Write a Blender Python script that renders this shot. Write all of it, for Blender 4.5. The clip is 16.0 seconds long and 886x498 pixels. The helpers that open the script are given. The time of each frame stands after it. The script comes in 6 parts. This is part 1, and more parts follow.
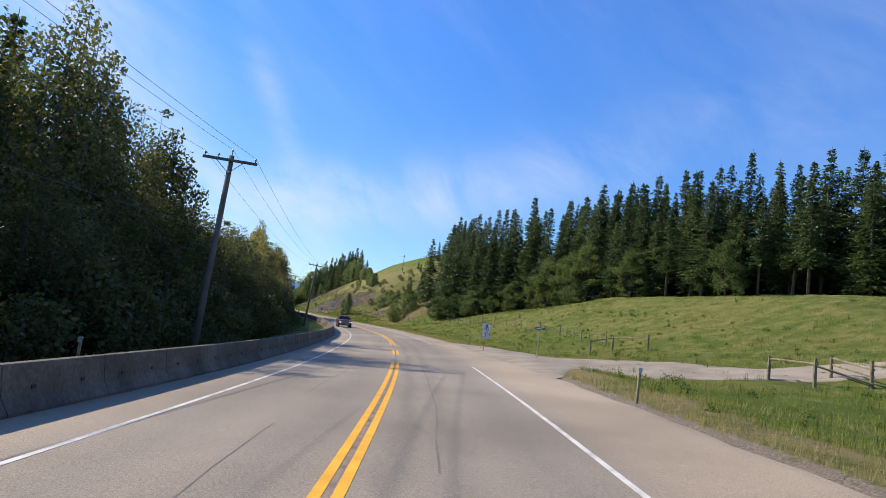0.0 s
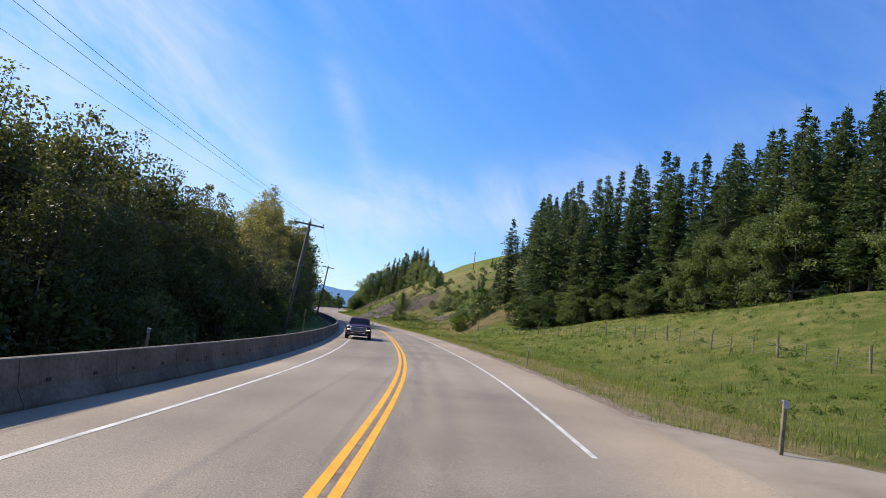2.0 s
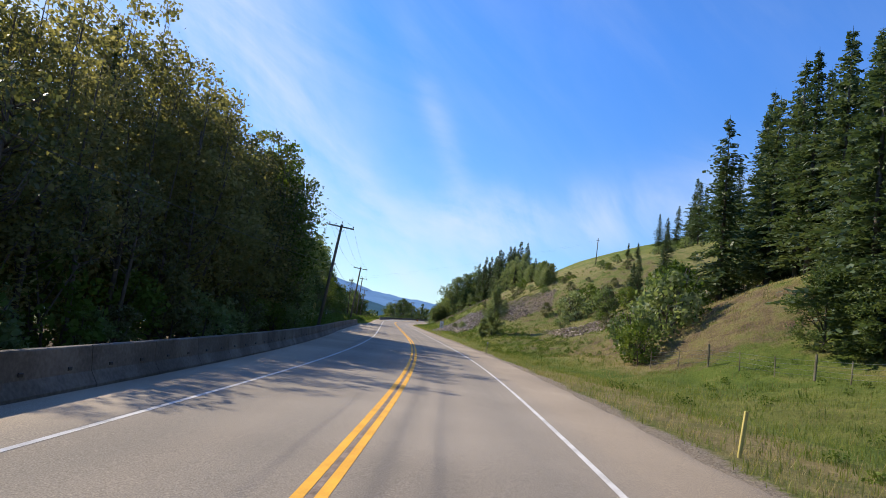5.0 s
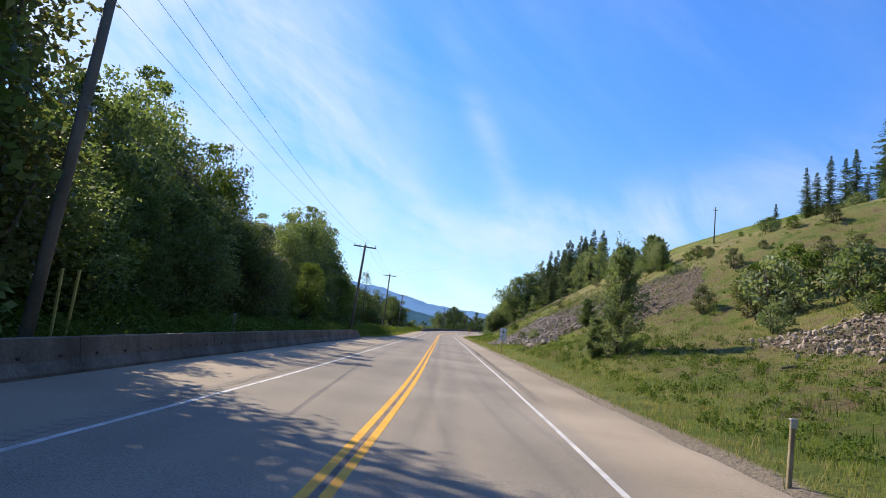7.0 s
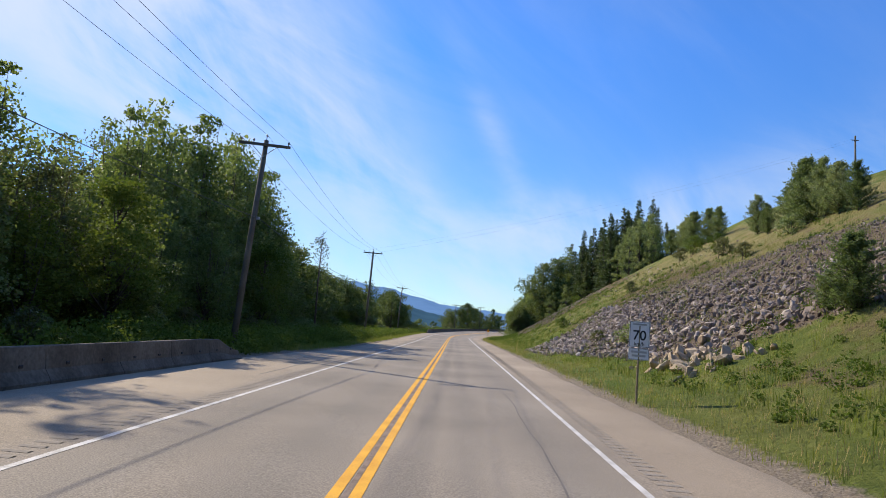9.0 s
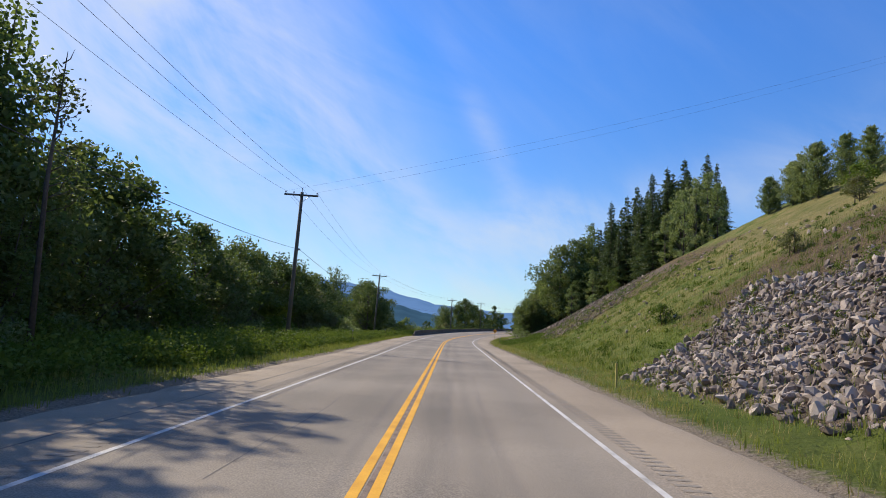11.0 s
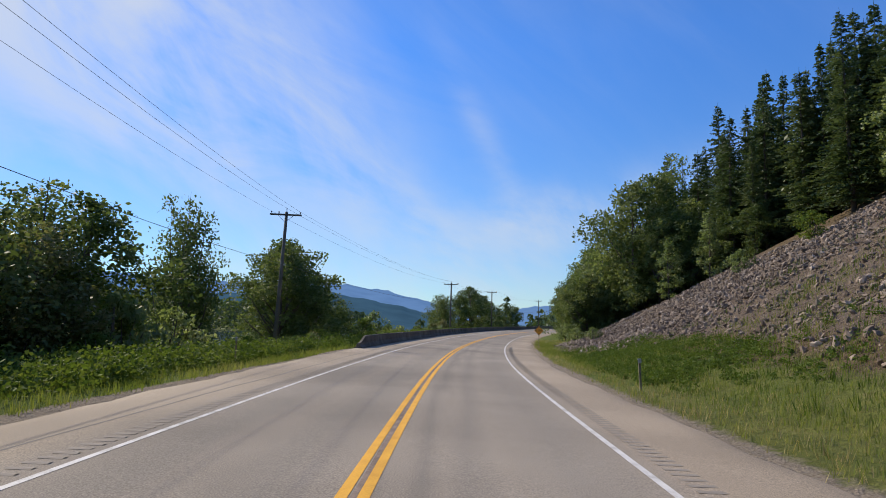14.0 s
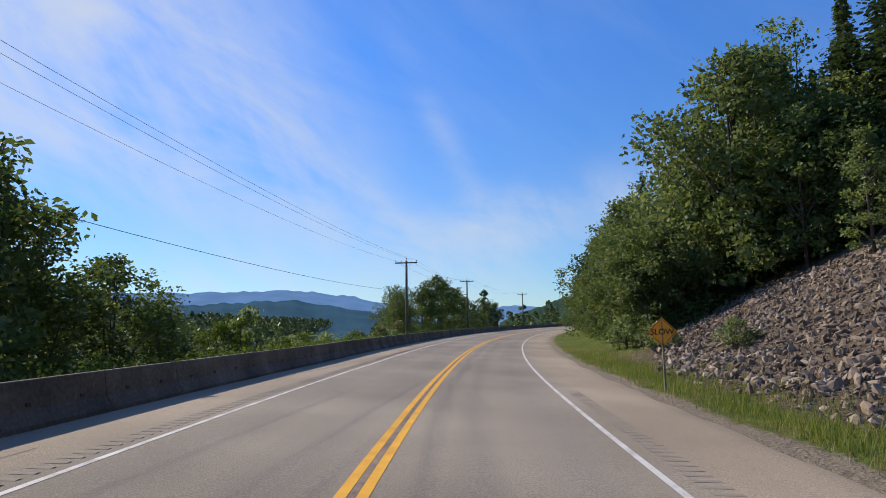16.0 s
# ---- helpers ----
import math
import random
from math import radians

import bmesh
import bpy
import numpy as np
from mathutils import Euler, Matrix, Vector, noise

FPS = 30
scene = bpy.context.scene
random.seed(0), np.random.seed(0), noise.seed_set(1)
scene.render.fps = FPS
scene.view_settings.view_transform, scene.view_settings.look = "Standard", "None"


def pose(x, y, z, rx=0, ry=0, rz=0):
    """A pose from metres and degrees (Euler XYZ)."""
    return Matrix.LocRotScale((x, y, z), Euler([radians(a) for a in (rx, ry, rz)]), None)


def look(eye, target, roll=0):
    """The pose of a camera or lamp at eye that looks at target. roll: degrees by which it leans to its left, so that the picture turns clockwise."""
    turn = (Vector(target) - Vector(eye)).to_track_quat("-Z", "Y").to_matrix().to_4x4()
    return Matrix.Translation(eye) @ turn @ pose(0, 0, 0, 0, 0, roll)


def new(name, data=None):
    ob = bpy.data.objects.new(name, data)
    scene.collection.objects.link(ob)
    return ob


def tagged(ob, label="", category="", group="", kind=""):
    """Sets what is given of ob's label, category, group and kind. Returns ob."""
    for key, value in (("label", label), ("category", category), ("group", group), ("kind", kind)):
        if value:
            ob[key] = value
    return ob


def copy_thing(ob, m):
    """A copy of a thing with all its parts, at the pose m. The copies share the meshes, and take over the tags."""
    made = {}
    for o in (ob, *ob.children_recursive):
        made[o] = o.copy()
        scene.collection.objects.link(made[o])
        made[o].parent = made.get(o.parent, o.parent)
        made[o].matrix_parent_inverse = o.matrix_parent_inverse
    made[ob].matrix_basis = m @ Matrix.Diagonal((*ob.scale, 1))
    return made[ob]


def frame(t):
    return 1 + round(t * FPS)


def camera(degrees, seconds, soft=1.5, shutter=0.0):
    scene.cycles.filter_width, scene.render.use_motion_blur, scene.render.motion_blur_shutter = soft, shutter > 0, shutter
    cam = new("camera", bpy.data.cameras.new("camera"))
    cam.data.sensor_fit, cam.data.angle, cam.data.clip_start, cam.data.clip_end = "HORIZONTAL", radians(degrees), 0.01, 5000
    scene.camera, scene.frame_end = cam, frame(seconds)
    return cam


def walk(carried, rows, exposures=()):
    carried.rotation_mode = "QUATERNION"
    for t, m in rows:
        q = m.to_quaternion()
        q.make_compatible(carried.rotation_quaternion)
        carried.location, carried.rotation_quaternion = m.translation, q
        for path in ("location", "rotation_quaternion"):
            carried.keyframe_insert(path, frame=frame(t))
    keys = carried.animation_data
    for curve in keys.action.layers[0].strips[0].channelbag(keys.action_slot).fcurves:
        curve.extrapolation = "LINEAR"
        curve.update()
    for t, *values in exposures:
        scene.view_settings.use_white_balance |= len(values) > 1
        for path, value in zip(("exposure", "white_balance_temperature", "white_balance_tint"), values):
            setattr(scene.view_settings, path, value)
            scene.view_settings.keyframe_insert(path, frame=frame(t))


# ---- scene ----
cam = camera(70.0, 16.0, 0.9)
PATH = [
    (0.0, (-29.546, -196.695, 4.106), (-22.930, -177.941, 6.230), 6.86),
    (0.5, (-25.616, -185.539, 3.923), (-19.442, -166.635, 6.051), 7.17),
    (1.0, (-22.035, -174.461, 3.716), (-16.291, -155.422, 5.850), 7.34),
    (1.5, (-18.647, -163.142, 3.569), (-13.491, -143.939, 5.726), 7.45),
    (2.0, (-15.533, -152.044, 3.453), (-11.129, -132.652, 5.580), 7.76),
    (2.5, (-12.792, -141.097, 3.305), (-8.936, -121.596, 5.502), 7.91),
    (3.0, (-10.405, -130.041, 3.118), (-7.026, -110.445, 5.261), 7.91),
    (3.5, (-8.308, -119.013, 2.998), (-5.352, -99.352, 5.169), 7.74),
    (4.0, (-6.545, -107.874, 2.849), (-3.935, -88.168, 5.055), 7.43),
    (4.5, (-5.066, -97.096, 2.742), (-3.012, -77.322, 4.927), 7.57),
    (7.0, (-0.122, -39.748, 2.095), (-0.381, -19.890, 4.462), 5.68),
    (7.5, (0.056, -29.799, 1.977), (-0.369, -9.939, 4.302), 5.40),
    (8.0, (0.032, -19.450, 1.953), (-0.566, 0.399, 4.332), 5.30),
    (8.5, (0.082, -9.508, 1.862), (-0.522, 10.344, 4.212), 4.64),
    (9.0, (0.069, 0.525, 1.853), (-0.517, 20.378, 4.206), 4.01),
    (11.5, (-0.122, 47.712, 1.625), (-0.566, 67.565, 3.998), 2.79),
    (12.0, (-0.086, 57.543, 1.566), (-0.587, 77.404, 3.859), 2.66),
    (12.5, (-0.121, 68.083, 1.472), (-0.554, 87.938, 3.838), 2.53),
    (13.0, (-0.091, 78.570, 1.452), (-0.509, 98.432, 3.765), 2.31),
    (13.5, (-0.049, 88.963, 1.372), (-0.491, 108.807, 3.830), 1.87),
    (14.0, (-0.012, 99.255, 1.363), (-0.387, 119.112, 3.725), 1.29),
    (14.5, (0.011, 109.929, 1.318), (-0.173, 129.798, 3.596), 0.88),
    (15.0, (0.225, 120.501, 1.225), (0.210, 140.374, 3.473), 0.16),
    (15.5, (0.541, 130.671, 1.234), (0.974, 150.515, 3.695), -0.50),
    (16.0, (1.107, 140.930, 1.223), (1.806, 160.765, 3.688), -1.21),
]
# the film darkens a little towards its end
EXPOSURES = [(0.0, 0.40), (4.5, 0.40), (7.0, 0.55), (7.6, 0.58), (8.3, 0.40), (9.0, 0.33), (11.5, 0.14), (16.0, 0.06)]
walk(cam, [(t, look(eye, target, roll)) for t, eye, target, roll in PATH], EXPOSURES)

# ---- light ----
SUN_LEFT, SUN_UP = radians(52.3), radians(37)
world = bpy.data.worlds.new("sky")
scene.world = world
world.use_nodes = True
scene.view_settings.exposure = 0.35


def sky_nodes():
    """Clear sky with thin high cloud, thicker towards the sun."""
    nt = world.node_tree
    n, l = nt.nodes, nt.links
    n.clear()
    out = n.new("ShaderNodeOutputWorld")
    bg = n.new("ShaderNodeBackground")
    bg.inputs[1].default_value = 0.21
    sky = n.new("ShaderNodeTexSky")
    sky.sky_type, sky.sun_disc = "NISHITA", False
    sky.sun_elevation, sky.sun_rotation = SUN_UP, -SUN_LEFT
    sky.air_density, sky.dust_density, sky.ozone_density, sky.altitude = 1.0, 0.05, 4.0, 500

    def math_node(kind, a, b=None, c=None):
        x = n.new("ShaderNodeMath")
        x.operation = kind
        for k, v in enumerate((a, b, c)):
            if v is None:
                continue
            if isinstance(v, (int, float)):
                x.inputs[k].default_value = v
            else:
                l.new(v, x.inputs[k])
        return x.outputs[0]

    co = n.new("ShaderNodeTexCoord")
    xyz = n.new("ShaderNodeSeparateXYZ")
    l.new(co.outputs["Generated"], xyz.inputs[0])
    # paler low down, deeper blue aloft
    depth = n.new("ShaderNodeValToRGB")
    depth.color_ramp.elements[0].position, depth.color_ramp.elements[0].color = 0.02, (0.365, 0.455, 0.53, 1)
    depth.color_ramp.elements[1].position, depth.color_ramp.elements[1].color = 0.42, (0.285, 0.545, 0.86, 1)
    l.new(xyz.outputs[2], depth.inputs[0])
    tint = n.new("ShaderNodeMix")
    tint.data_type, tint.blend_type, tint.inputs[0].default_value = "RGBA", "MULTIPLY", 1.0
    l.new(sky.outputs[0], tint.inputs[6])
    l.new(depth.outputs[0], tint.inputs[7])
    bearing = math_node("ARCTAN2", xyz.outputs[0], xyz.outputs[1])
    height = math_node("ARCSINE", math_node("MINIMUM", math_node("MAXIMUM", xyz.outputs[2], -1.0), 1.0))
    flat = n.new("ShaderNodeCombineXYZ")
    l.new(bearing, flat.inputs[0])
    l.new(height, flat.inputs[1])

    def cloud(turn, scale, stretch, seed, low, high):
        mp = n.new("ShaderNodeMapping")
        mp.vector_type = "TEXTURE"
        mp.inputs["Rotation"].default_value = (0, 0, radians(turn))
        mp.inputs["Location"].default_value = (seed, seed * 0.7, 0)
        mp.inputs["Scale"].default_value = (1 / scale, 1 / (scale * stretch), 1)
        l.new(flat.outputs[0], mp.inputs[0])
        t = n.new("ShaderNodeTexNoise")
        t.inputs["Scale"].default_value, t.inputs["Detail"].default_value, t.inputs["Roughness"].default_value, t.inputs["Distortion"].default_value = 1.0, 9, 0.58, 0.5
        l.new(mp.outputs[0], t.inputs["Vector"])
        r = n.new("ShaderNodeMapRange")
        r.interpolation_type = "SMOOTHSTEP"
        r.inputs[1].default_value, r.inputs[2].default_value = low, high
        l.new(t.outputs["Fac"], r.inputs[0])
        return r.outputs[0]

    # thin cirrus, thicker in the banks below: bearing, height, half widths, tilt in degrees, density
    def bank(az, el, wide, tall, tilt, density):
        da = math_node("SUBTRACT", bearing, radians(az))
        de = math_node("SUBTRACT", height, radians(el))
        c, s = math.cos(radians(tilt)), math.sin(radians(tilt))
        along = math_node("DIVIDE", math_node("ADD", math_node("MULTIPLY", da, c), math_node("MULTIPLY", de, s)), radians(wide))
        across = math_node("DIVIDE", math_node("SUBTRACT", math_node("MULTIPLY", de, c), math_node("MULTIPLY", da, s)), radians(tall))
        r2 = math_node("ADD", math_node("MULTIPLY", along, along), math_node("MULTIPLY", across, across))
        return math_node("MULTIPLY", math_node("POWER", 2.718, math_node("MULTIPLY", r2, -1.0)), density)

    wisps = math_node("MULTIPLY_ADD", cloud(-62, 2.6, 4.5, 5.3, 0.3, 0.85), 0.26, math_node("MULTIPLY", cloud(-27, 2.9, 2.3, 3.1, 0.30, 0.78), 0.85))
    veil = cloud(-38, 1.5, 3.2, 7.7, 0.38, 0.85)
    thick = bank(-46, 31, 26, 13, -24, 1.6)
    for b in ((-27, 22, 16, 6.5, -25, 1.35), (-22, 14, 12, 3.4, -22, 0.5), (-11, 14, 12, 2.2, -55, 0.45), (-3, 9.5, 11, 1.8, -45, 0.5), (4, 14, 10, 1.2, -62, 0.35), (7.5, 9.5, 7.5, 2.2, 8, 1.1), (18, 10.5, 13, 2.8, 14, 0.8), (-15, 25, 16, 2.4, -52, 0.2), (38, 17, 12, 3, 12, 0.3), (-14, 4.5, 18, 2.6, -4, 0.5), (4, 4, 12, 2.4, 0, 0.3), (90, 30, 40, 20, 0, 0.4), (180, 35, 60, 20, 0, 0.4)):
        thick = math_node("ADD", thick, bank(*b))
    amount = math_node("ADD", math_node("MULTIPLY", math_node("MULTIPLY", wisps, thick), 1.15), math_node("MULTIPLY", veil, 0.14))
    low = math_node("MINIMUM", math_node("MULTIPLY", math_node("MAXIMUM", xyz.outputs[2], 0.0), 25.0), 1.0)
    amount = math_node("SUBTRACT", 1.0, math_node("POWER", 2.718, math_node("MULTIPLY", amount, -1.25)))
    amount = math_node("MULTIPLY", math_node("MULTIPLY", amount, low), 0.9)
    white = n.new("ShaderNodeMix")
    white.data_type = "RGBA"
    l.new(amount, white.inputs[0])
    l.new(tint.outputs[2], white.inputs[6])
    white.inputs[7].default_value = (3.05, 3.25, 3.55, 1)
    l.new(white.outputs[2], bg.inputs[0])
    l.new(bg.outputs[0], out.inputs[0])


sky_nodes()
sun_data = bpy.data.lights.new("sun", "SUN")
sun_data.energy, sun_data.angle, sun_data.color = 5.0, radians(0.6), (1.0, 0.885, 0.71)
sun = new("sun", sun_data)
sun_way = Vector((-math.sin(SUN_LEFT) * math.cos(SUN_UP), math.cos(SUN_LEFT) * math.cos(SUN_UP), math.sin(SUN_UP)))
sun.matrix_world = look(sun_way * 300, (0, 0, 0))


# ---- materials ----
def material(name, colors, scale=1.0, fine=20.0, rough=0.9, bump=0.3, dist=0.02, metal=0.0, coat=0.0, island=0.0, translucent=0.0, mix=0.5, spec=0.3):
    """Two or three colours mixed by coarse and fine noise in metres, with a fine relief."""
    m = bpy.data.materials.new(name)
    m.use_nodes = True
    nt = m.node_tree
    n, l = nt.nodes, nt.links
    b = n["Principled BSDF"]
    co = n.new("ShaderNodeNewGeometry")
    big = n.new("ShaderNodeTexNoise")
    big.inputs["Scale"].default_value, big.inputs["Detail"].default_value = scale, 5
    small = n.new("ShaderNodeTexNoise")
    small.inputs["Scale"].default_value, small.inputs["Detail"].default_value = fine, 4
    for tex in (big, small):
        l.new(co.outputs["Position"], tex.inputs["Vector"])
    add = n.new("ShaderNodeMath")
    add.operation = "MULTIPLY_ADD"
    l.new(small.outputs["Fac"], add.inputs[0])
    add.inputs[1].default_value = mix
    l.new(big.outputs["Fac"], add.inputs[2])
    last = add
    if island:
        for source in (co.outputs["Random Per Island"], n.new("ShaderNodeObjectInfo").outputs["Random"]):
            more = n.new("ShaderNodeMath")
            more.operation = "MULTIPLY_ADD"
            l.new(source, more.inputs[0])
            more.inputs[1].default_value = island
            l.new(last.outputs[0], more.inputs[2])
            last = more
    ramp = n.new("ShaderNodeValToRGB")
    mid = 0.5 + 0.5 * mix + island
    spread = 0.16 + 0.12 * mix + 0.5 * island
    e = ramp.color_ramp.elements
    while len(e) < len(colors):
        e.new(0.5)
    for i, c in enumerate(colors):
        e[i].position = (mid - spread + 2 * spread * i / (len(colors) - 1)) / (1 + mix + 2 * island)
        e[i].color = (*c, 1)
    div = n.new("ShaderNodeMath")
    div.operation = "DIVIDE"
    l.new(last.outputs[0], div.inputs[0])
    div.inputs[1].default_value = 1 + mix + 2 * island
    l.new(div.outputs[0], ramp.inputs[0])
    l.new(ramp.outputs[0], b.inputs["Base Color"])
    b.inputs["Roughness"].default_value, b.inputs["Metallic"].default_value = rough, metal
    b.inputs["Coat Weight"].default_value = coat
    b.inputs["Specular IOR Level"].default_value = spec
    if bump:
        bp = n.new("ShaderNodeBump")
        bp.inputs["Strength"].default_value, bp.inputs["Distance"].default_value = bump, dist
        l.new(small.outputs["Fac"], bp.inputs["Height"])
        l.new(bp.outputs[0], b.inputs["Normal"])
    if translucent:
        tr = n.new("ShaderNodeBsdfTranslucent")
        ms = n.new("ShaderNodeMixShader")
        ms.inputs[0].default_value = translucent
        glow = n.new("ShaderNodeMix")
        glow.data_type, glow.blend_type, glow.inputs[0].default_value = "RGBA", "MULTIPLY", 1.0
        glow.inputs[7].default_value = (1.7, 1.7, 1.05, 1)
        l.new(ramp.outputs[0], glow.inputs[6])
        l.new(glow.outputs[2], tr.inputs[0])
        l.new(b.outputs[0], ms.inputs[1])
        l.new(tr.outputs[0], ms.inputs[2])
        l.new(ms.outputs[0], n["Material Output"].inputs[0])
    return m


SHOULDER = material("shoulder_gravel", [(0.20, 0.165, 0.125), (0.26, 0.22, 0.17), (0.32, 0.275, 0.22)], 0.6, 45, 0.95, 0.6, 0.01)
WHITE = material("white_line_paint", [(0.34, 0.32, 0.29), (0.56, 0.54, 0.51), (0.66, 0.64, 0.61)], 2.0, 40, 0.7, 0.2, 0.004)
YELLOW = material("yellow_line_paint", [(0.62, 0.30, 0.02), (0.80, 0.42, 0.03)], 2.0, 40, 0.7, 0.2, 0.004)
CONCRETE = material("barrier_concrete", [(0.066, 0.055, 0.041), (0.116, 0.099, 0.076), (0.19, 0.165, 0.132)], 0.7, 12, 0.9, 0.4, 0.01)
BARK = material("bark", [(0.06, 0.05, 0.04), (0.13, 0.11, 0.09)], 1.5, 14, 0.95, 0.8, 0.03)
NEEDLES = material("conifer_needles", [(0.036, 0.062, 0.024), (0.068, 0.100, 0.040), (0.125, 0.155, 0.066)], 0.3, 2, 0.5, 0, 0, island=0.3, translucent=0.22)
LEAVES = material("broad_leaves", [(0.055, 0.068, 0.024), (0.10, 0.11, 0.04), (0.19, 0.185, 0.085)], 0.25, 2, 0.5, 0, 0, island=0.28, translucent=0.34)
GOLD = material("olive_gold_leaves", [(0.095, 0.092, 0.034), (0.160, 0.148, 0.058), (0.28, 0.245, 0.118)], 0.25, 2, 0.55, 0, 0, island=0.32, translucent=0.52, spec=0.15)
GREEN = material("green_leaves", [(0.050, 0.078, 0.024), (0.092, 0.126, 0.040), (0.185, 0.215, 0.086)], 0.25, 2, 0.6, 0, 0, island=0.38, translucent=0.31, spec=0.16)
# Brighter copy of GREEN: light on the leaves is put into the colour.
SUNLIT_GREEN = material("sunlit_green_leaves", [(0.066, 0.100, 0.030), (0.118, 0.158, 0.050), (0.22, 0.255, 0.105)], 0.25, 2, 0.5, 0, 0, island=0.38, translucent=0.46, spec=0.25)
MILLED = material("milled_asphalt", [(0.225, 0.194, 0.158), (0.285, 0.247, 0.20)], 1.0, 40, 0.9, 0.5, 0.006)
WEEDS = material("weed_leaves", [(0.045, 0.078, 0.013), (0.090, 0.134, 0.022), (0.175, 0.21, 0.048)], 0.3, 2, 0.7, 0, 0, island=0.38, translucent=0.28, spec=0.1)
POPLAR = material("poplar_leaves", [(0.085, 0.122, 0.042), (0.140, 0.182, 0.068), (0.26, 0.29, 0.15)], 0.3, 2, 0.5, 0, 0, island=0.36, translucent=0.40, spec=0.25)
BLADES = material("grass_blades", [(0.10, 0.135, 0.025), (0.15, 0.185, 0.035), (0.26, 0.24, 0.09)], 0.15, 1.5, 0.8, 0, 0, island=0.25, translucent=0.35)
STRAW = material("dry_grass_blades", [(0.16, 0.14, 0.05), (0.28, 0.23, 0.10), (0.40, 0.33, 0.17)], 0.2, 1.5, 0.85, 0, 0, island=0.25, translucent=0.3)
ROCK = material("broken_rock", [(0.10, 0.073, 0.052), (0.25, 0.192, 0.140), (0.44, 0.362, 0.285)], 0.7, 9, 0.9, 0.6, 0.03, island=0.45)
PALE_ROCK = material("pale_broken_rock", [(0.13, 0.100, 0.080), (0.285, 0.232, 0.192), (0.48, 0.41, 0.345)], 0.7, 9, 0.9, 0.6, 0.03, island=0.45)
TAN_ROCK = material("tan_bedrock", [(0.22, 0.16, 0.10), (0.34, 0.26, 0.17), (0.44, 0.36, 0.26)], 0.9, 8, 0.9, 0.7, 0.04, island=0.3)
TAR = material("crack_sealant", [(0.13, 0.115, 0.10), (0.18, 0.16, 0.138)], 1.0, 30, 0.85, 0.2, 0.004)
SEAM = material("spalled_seam", [(0.12, 0.088, 0.07), (0.22, 0.165, 0.13), (0.30, 0.235, 0.19)], 3.0, 30, 0.95, 0.8, 0.01)
# Darker copy of LEAVES: the wood's shade is put into the colour.
SHADED_LEAVES = material("shaded_broad_leaves", [(0.038, 0.047, 0.016), (0.070, 0.078, 0.028), (0.145, 0.138, 0.056)], 0.25, 2, 0.55, 0, 0, island=0.34, translucent=0.36, spec=0.16)
FENCE_WOOD = material("weathered_fence_wood", [(0.12, 0.10, 0.06), (0.20, 0.17, 0.105), (0.30, 0.26, 0.17)], 2.0, 25, 0.9, 0.5, 0.008)
YELLOW_WOOD = material("yellowed_stake", [(0.35, 0.29, 0.08), (0.5, 0.42, 0.14)], 2.0, 25, 0.85, 0.3, 0.005)
STEEL = material("galvanised_steel", [(0.30, 0.31, 0.32), (0.46, 0.47, 0.48)], 2.0, 30, 0.5, 0.15, 0.002, metal=0.8)
WIRE = material("dull_wire", [(0.05, 0.05, 0.05), (0.09, 0.09, 0.09)], 1.0, 10, 0.6, 0, 0)
SIGN_WHITE = material("sign_white_sheeting", [(0.62, 0.63, 0.65), (0.74, 0.75, 0.77)], 3.0, 40, 0.45, 0.05, 0.001)
SIGN_BLACK = material("sign_black_print", [(0.012, 0.012, 0.014), (0.025, 0.025, 0.028)], 3.0, 40, 0.5, 0, 0)
SIGN_ORANGE = material("sign_orange_sheeting", [(0.90, 0.33, 0.02), (0.98, 0.40, 0.03)], 3.0, 40, 0.45, 0.05, 0.001)
SIGN_BLUE = material("sign_dark_blue_sheeting", [(0.02, 0.045, 0.12), (0.035, 0.07, 0.17)], 3.0, 40, 0.45, 0.05, 0.001)
CERAMIC = material("grey_porcelain", [(0.25, 0.24, 0.23), (0.38, 0.37, 0.36)], 3.0, 20, 0.3, 0, 0)
WOOD = material("weathered_pole_wood", [(0.085, 0.078, 0.062), (0.155, 0.142, 0.115)], 1.0, 20, 0.9, 0.5, 0.01)


# ---- mesh helpers ----
def mesh_object(name, verts, faces, mat, parent=None, label="", smooth=False):
    me = bpy.data.meshes.new(name)
    me.from_pydata([tuple(v) for v in verts], [], [tuple(f) for f in faces])
    if mat:
        me.materials.append(mat)
    if smooth:
        me.polygons.foreach_set("use_smooth", [True] * len(me.polygons))
    me.update()
    ob = new(name, me)
    if parent:
        ob.parent = parent
    if label:
        ob["label"] = label
    return ob


def part(name, bm, mat, parent, label="", smooth=False):
    me = bpy.data.meshes.new(name)
    bmesh.ops.recalc_face_normals(bm, faces=bm.faces)
    bm.to_mesh(me)
    bm.free()
    me.materials.append(mat)
    if smooth:
        me.polygons.foreach_set("use_smooth", [True] * len(me.polygons))
    ob = new(name, me)
    ob.parent = parent
    if label:
        ob["label"] = label
    return ob


def empty(name, m, label, category, group="", kind=""):
    ob = new(name)
    ob.empty_display_size = 0.2
    ob.matrix_basis = m
    return tagged(ob, label, category, group, kind)


def add_box(bm, x, y, z, sx, sy, sz, bevel=0.0, m=None):
    r = bmesh.ops.create_cube(bm, size=1, matrix=Matrix.LocRotScale((x, y, z), None, (sx, sy, sz)))
    if bevel:
        es = list({e for v in r["verts"] for e in v.link_edges})
        r = bmesh.ops.bevel(bm, geom=es, offset=bevel, segments=1, affect="EDGES")
    if m is not None:
        bmesh.ops.transform(bm, matrix=m, verts=list({v for v in r["verts"]}))
    return bm


def box(x, y, z, sx, sy, sz, bevel=0.0):
    return add_box(bmesh.new(), x, y, z, sx, sy, sz, bevel)


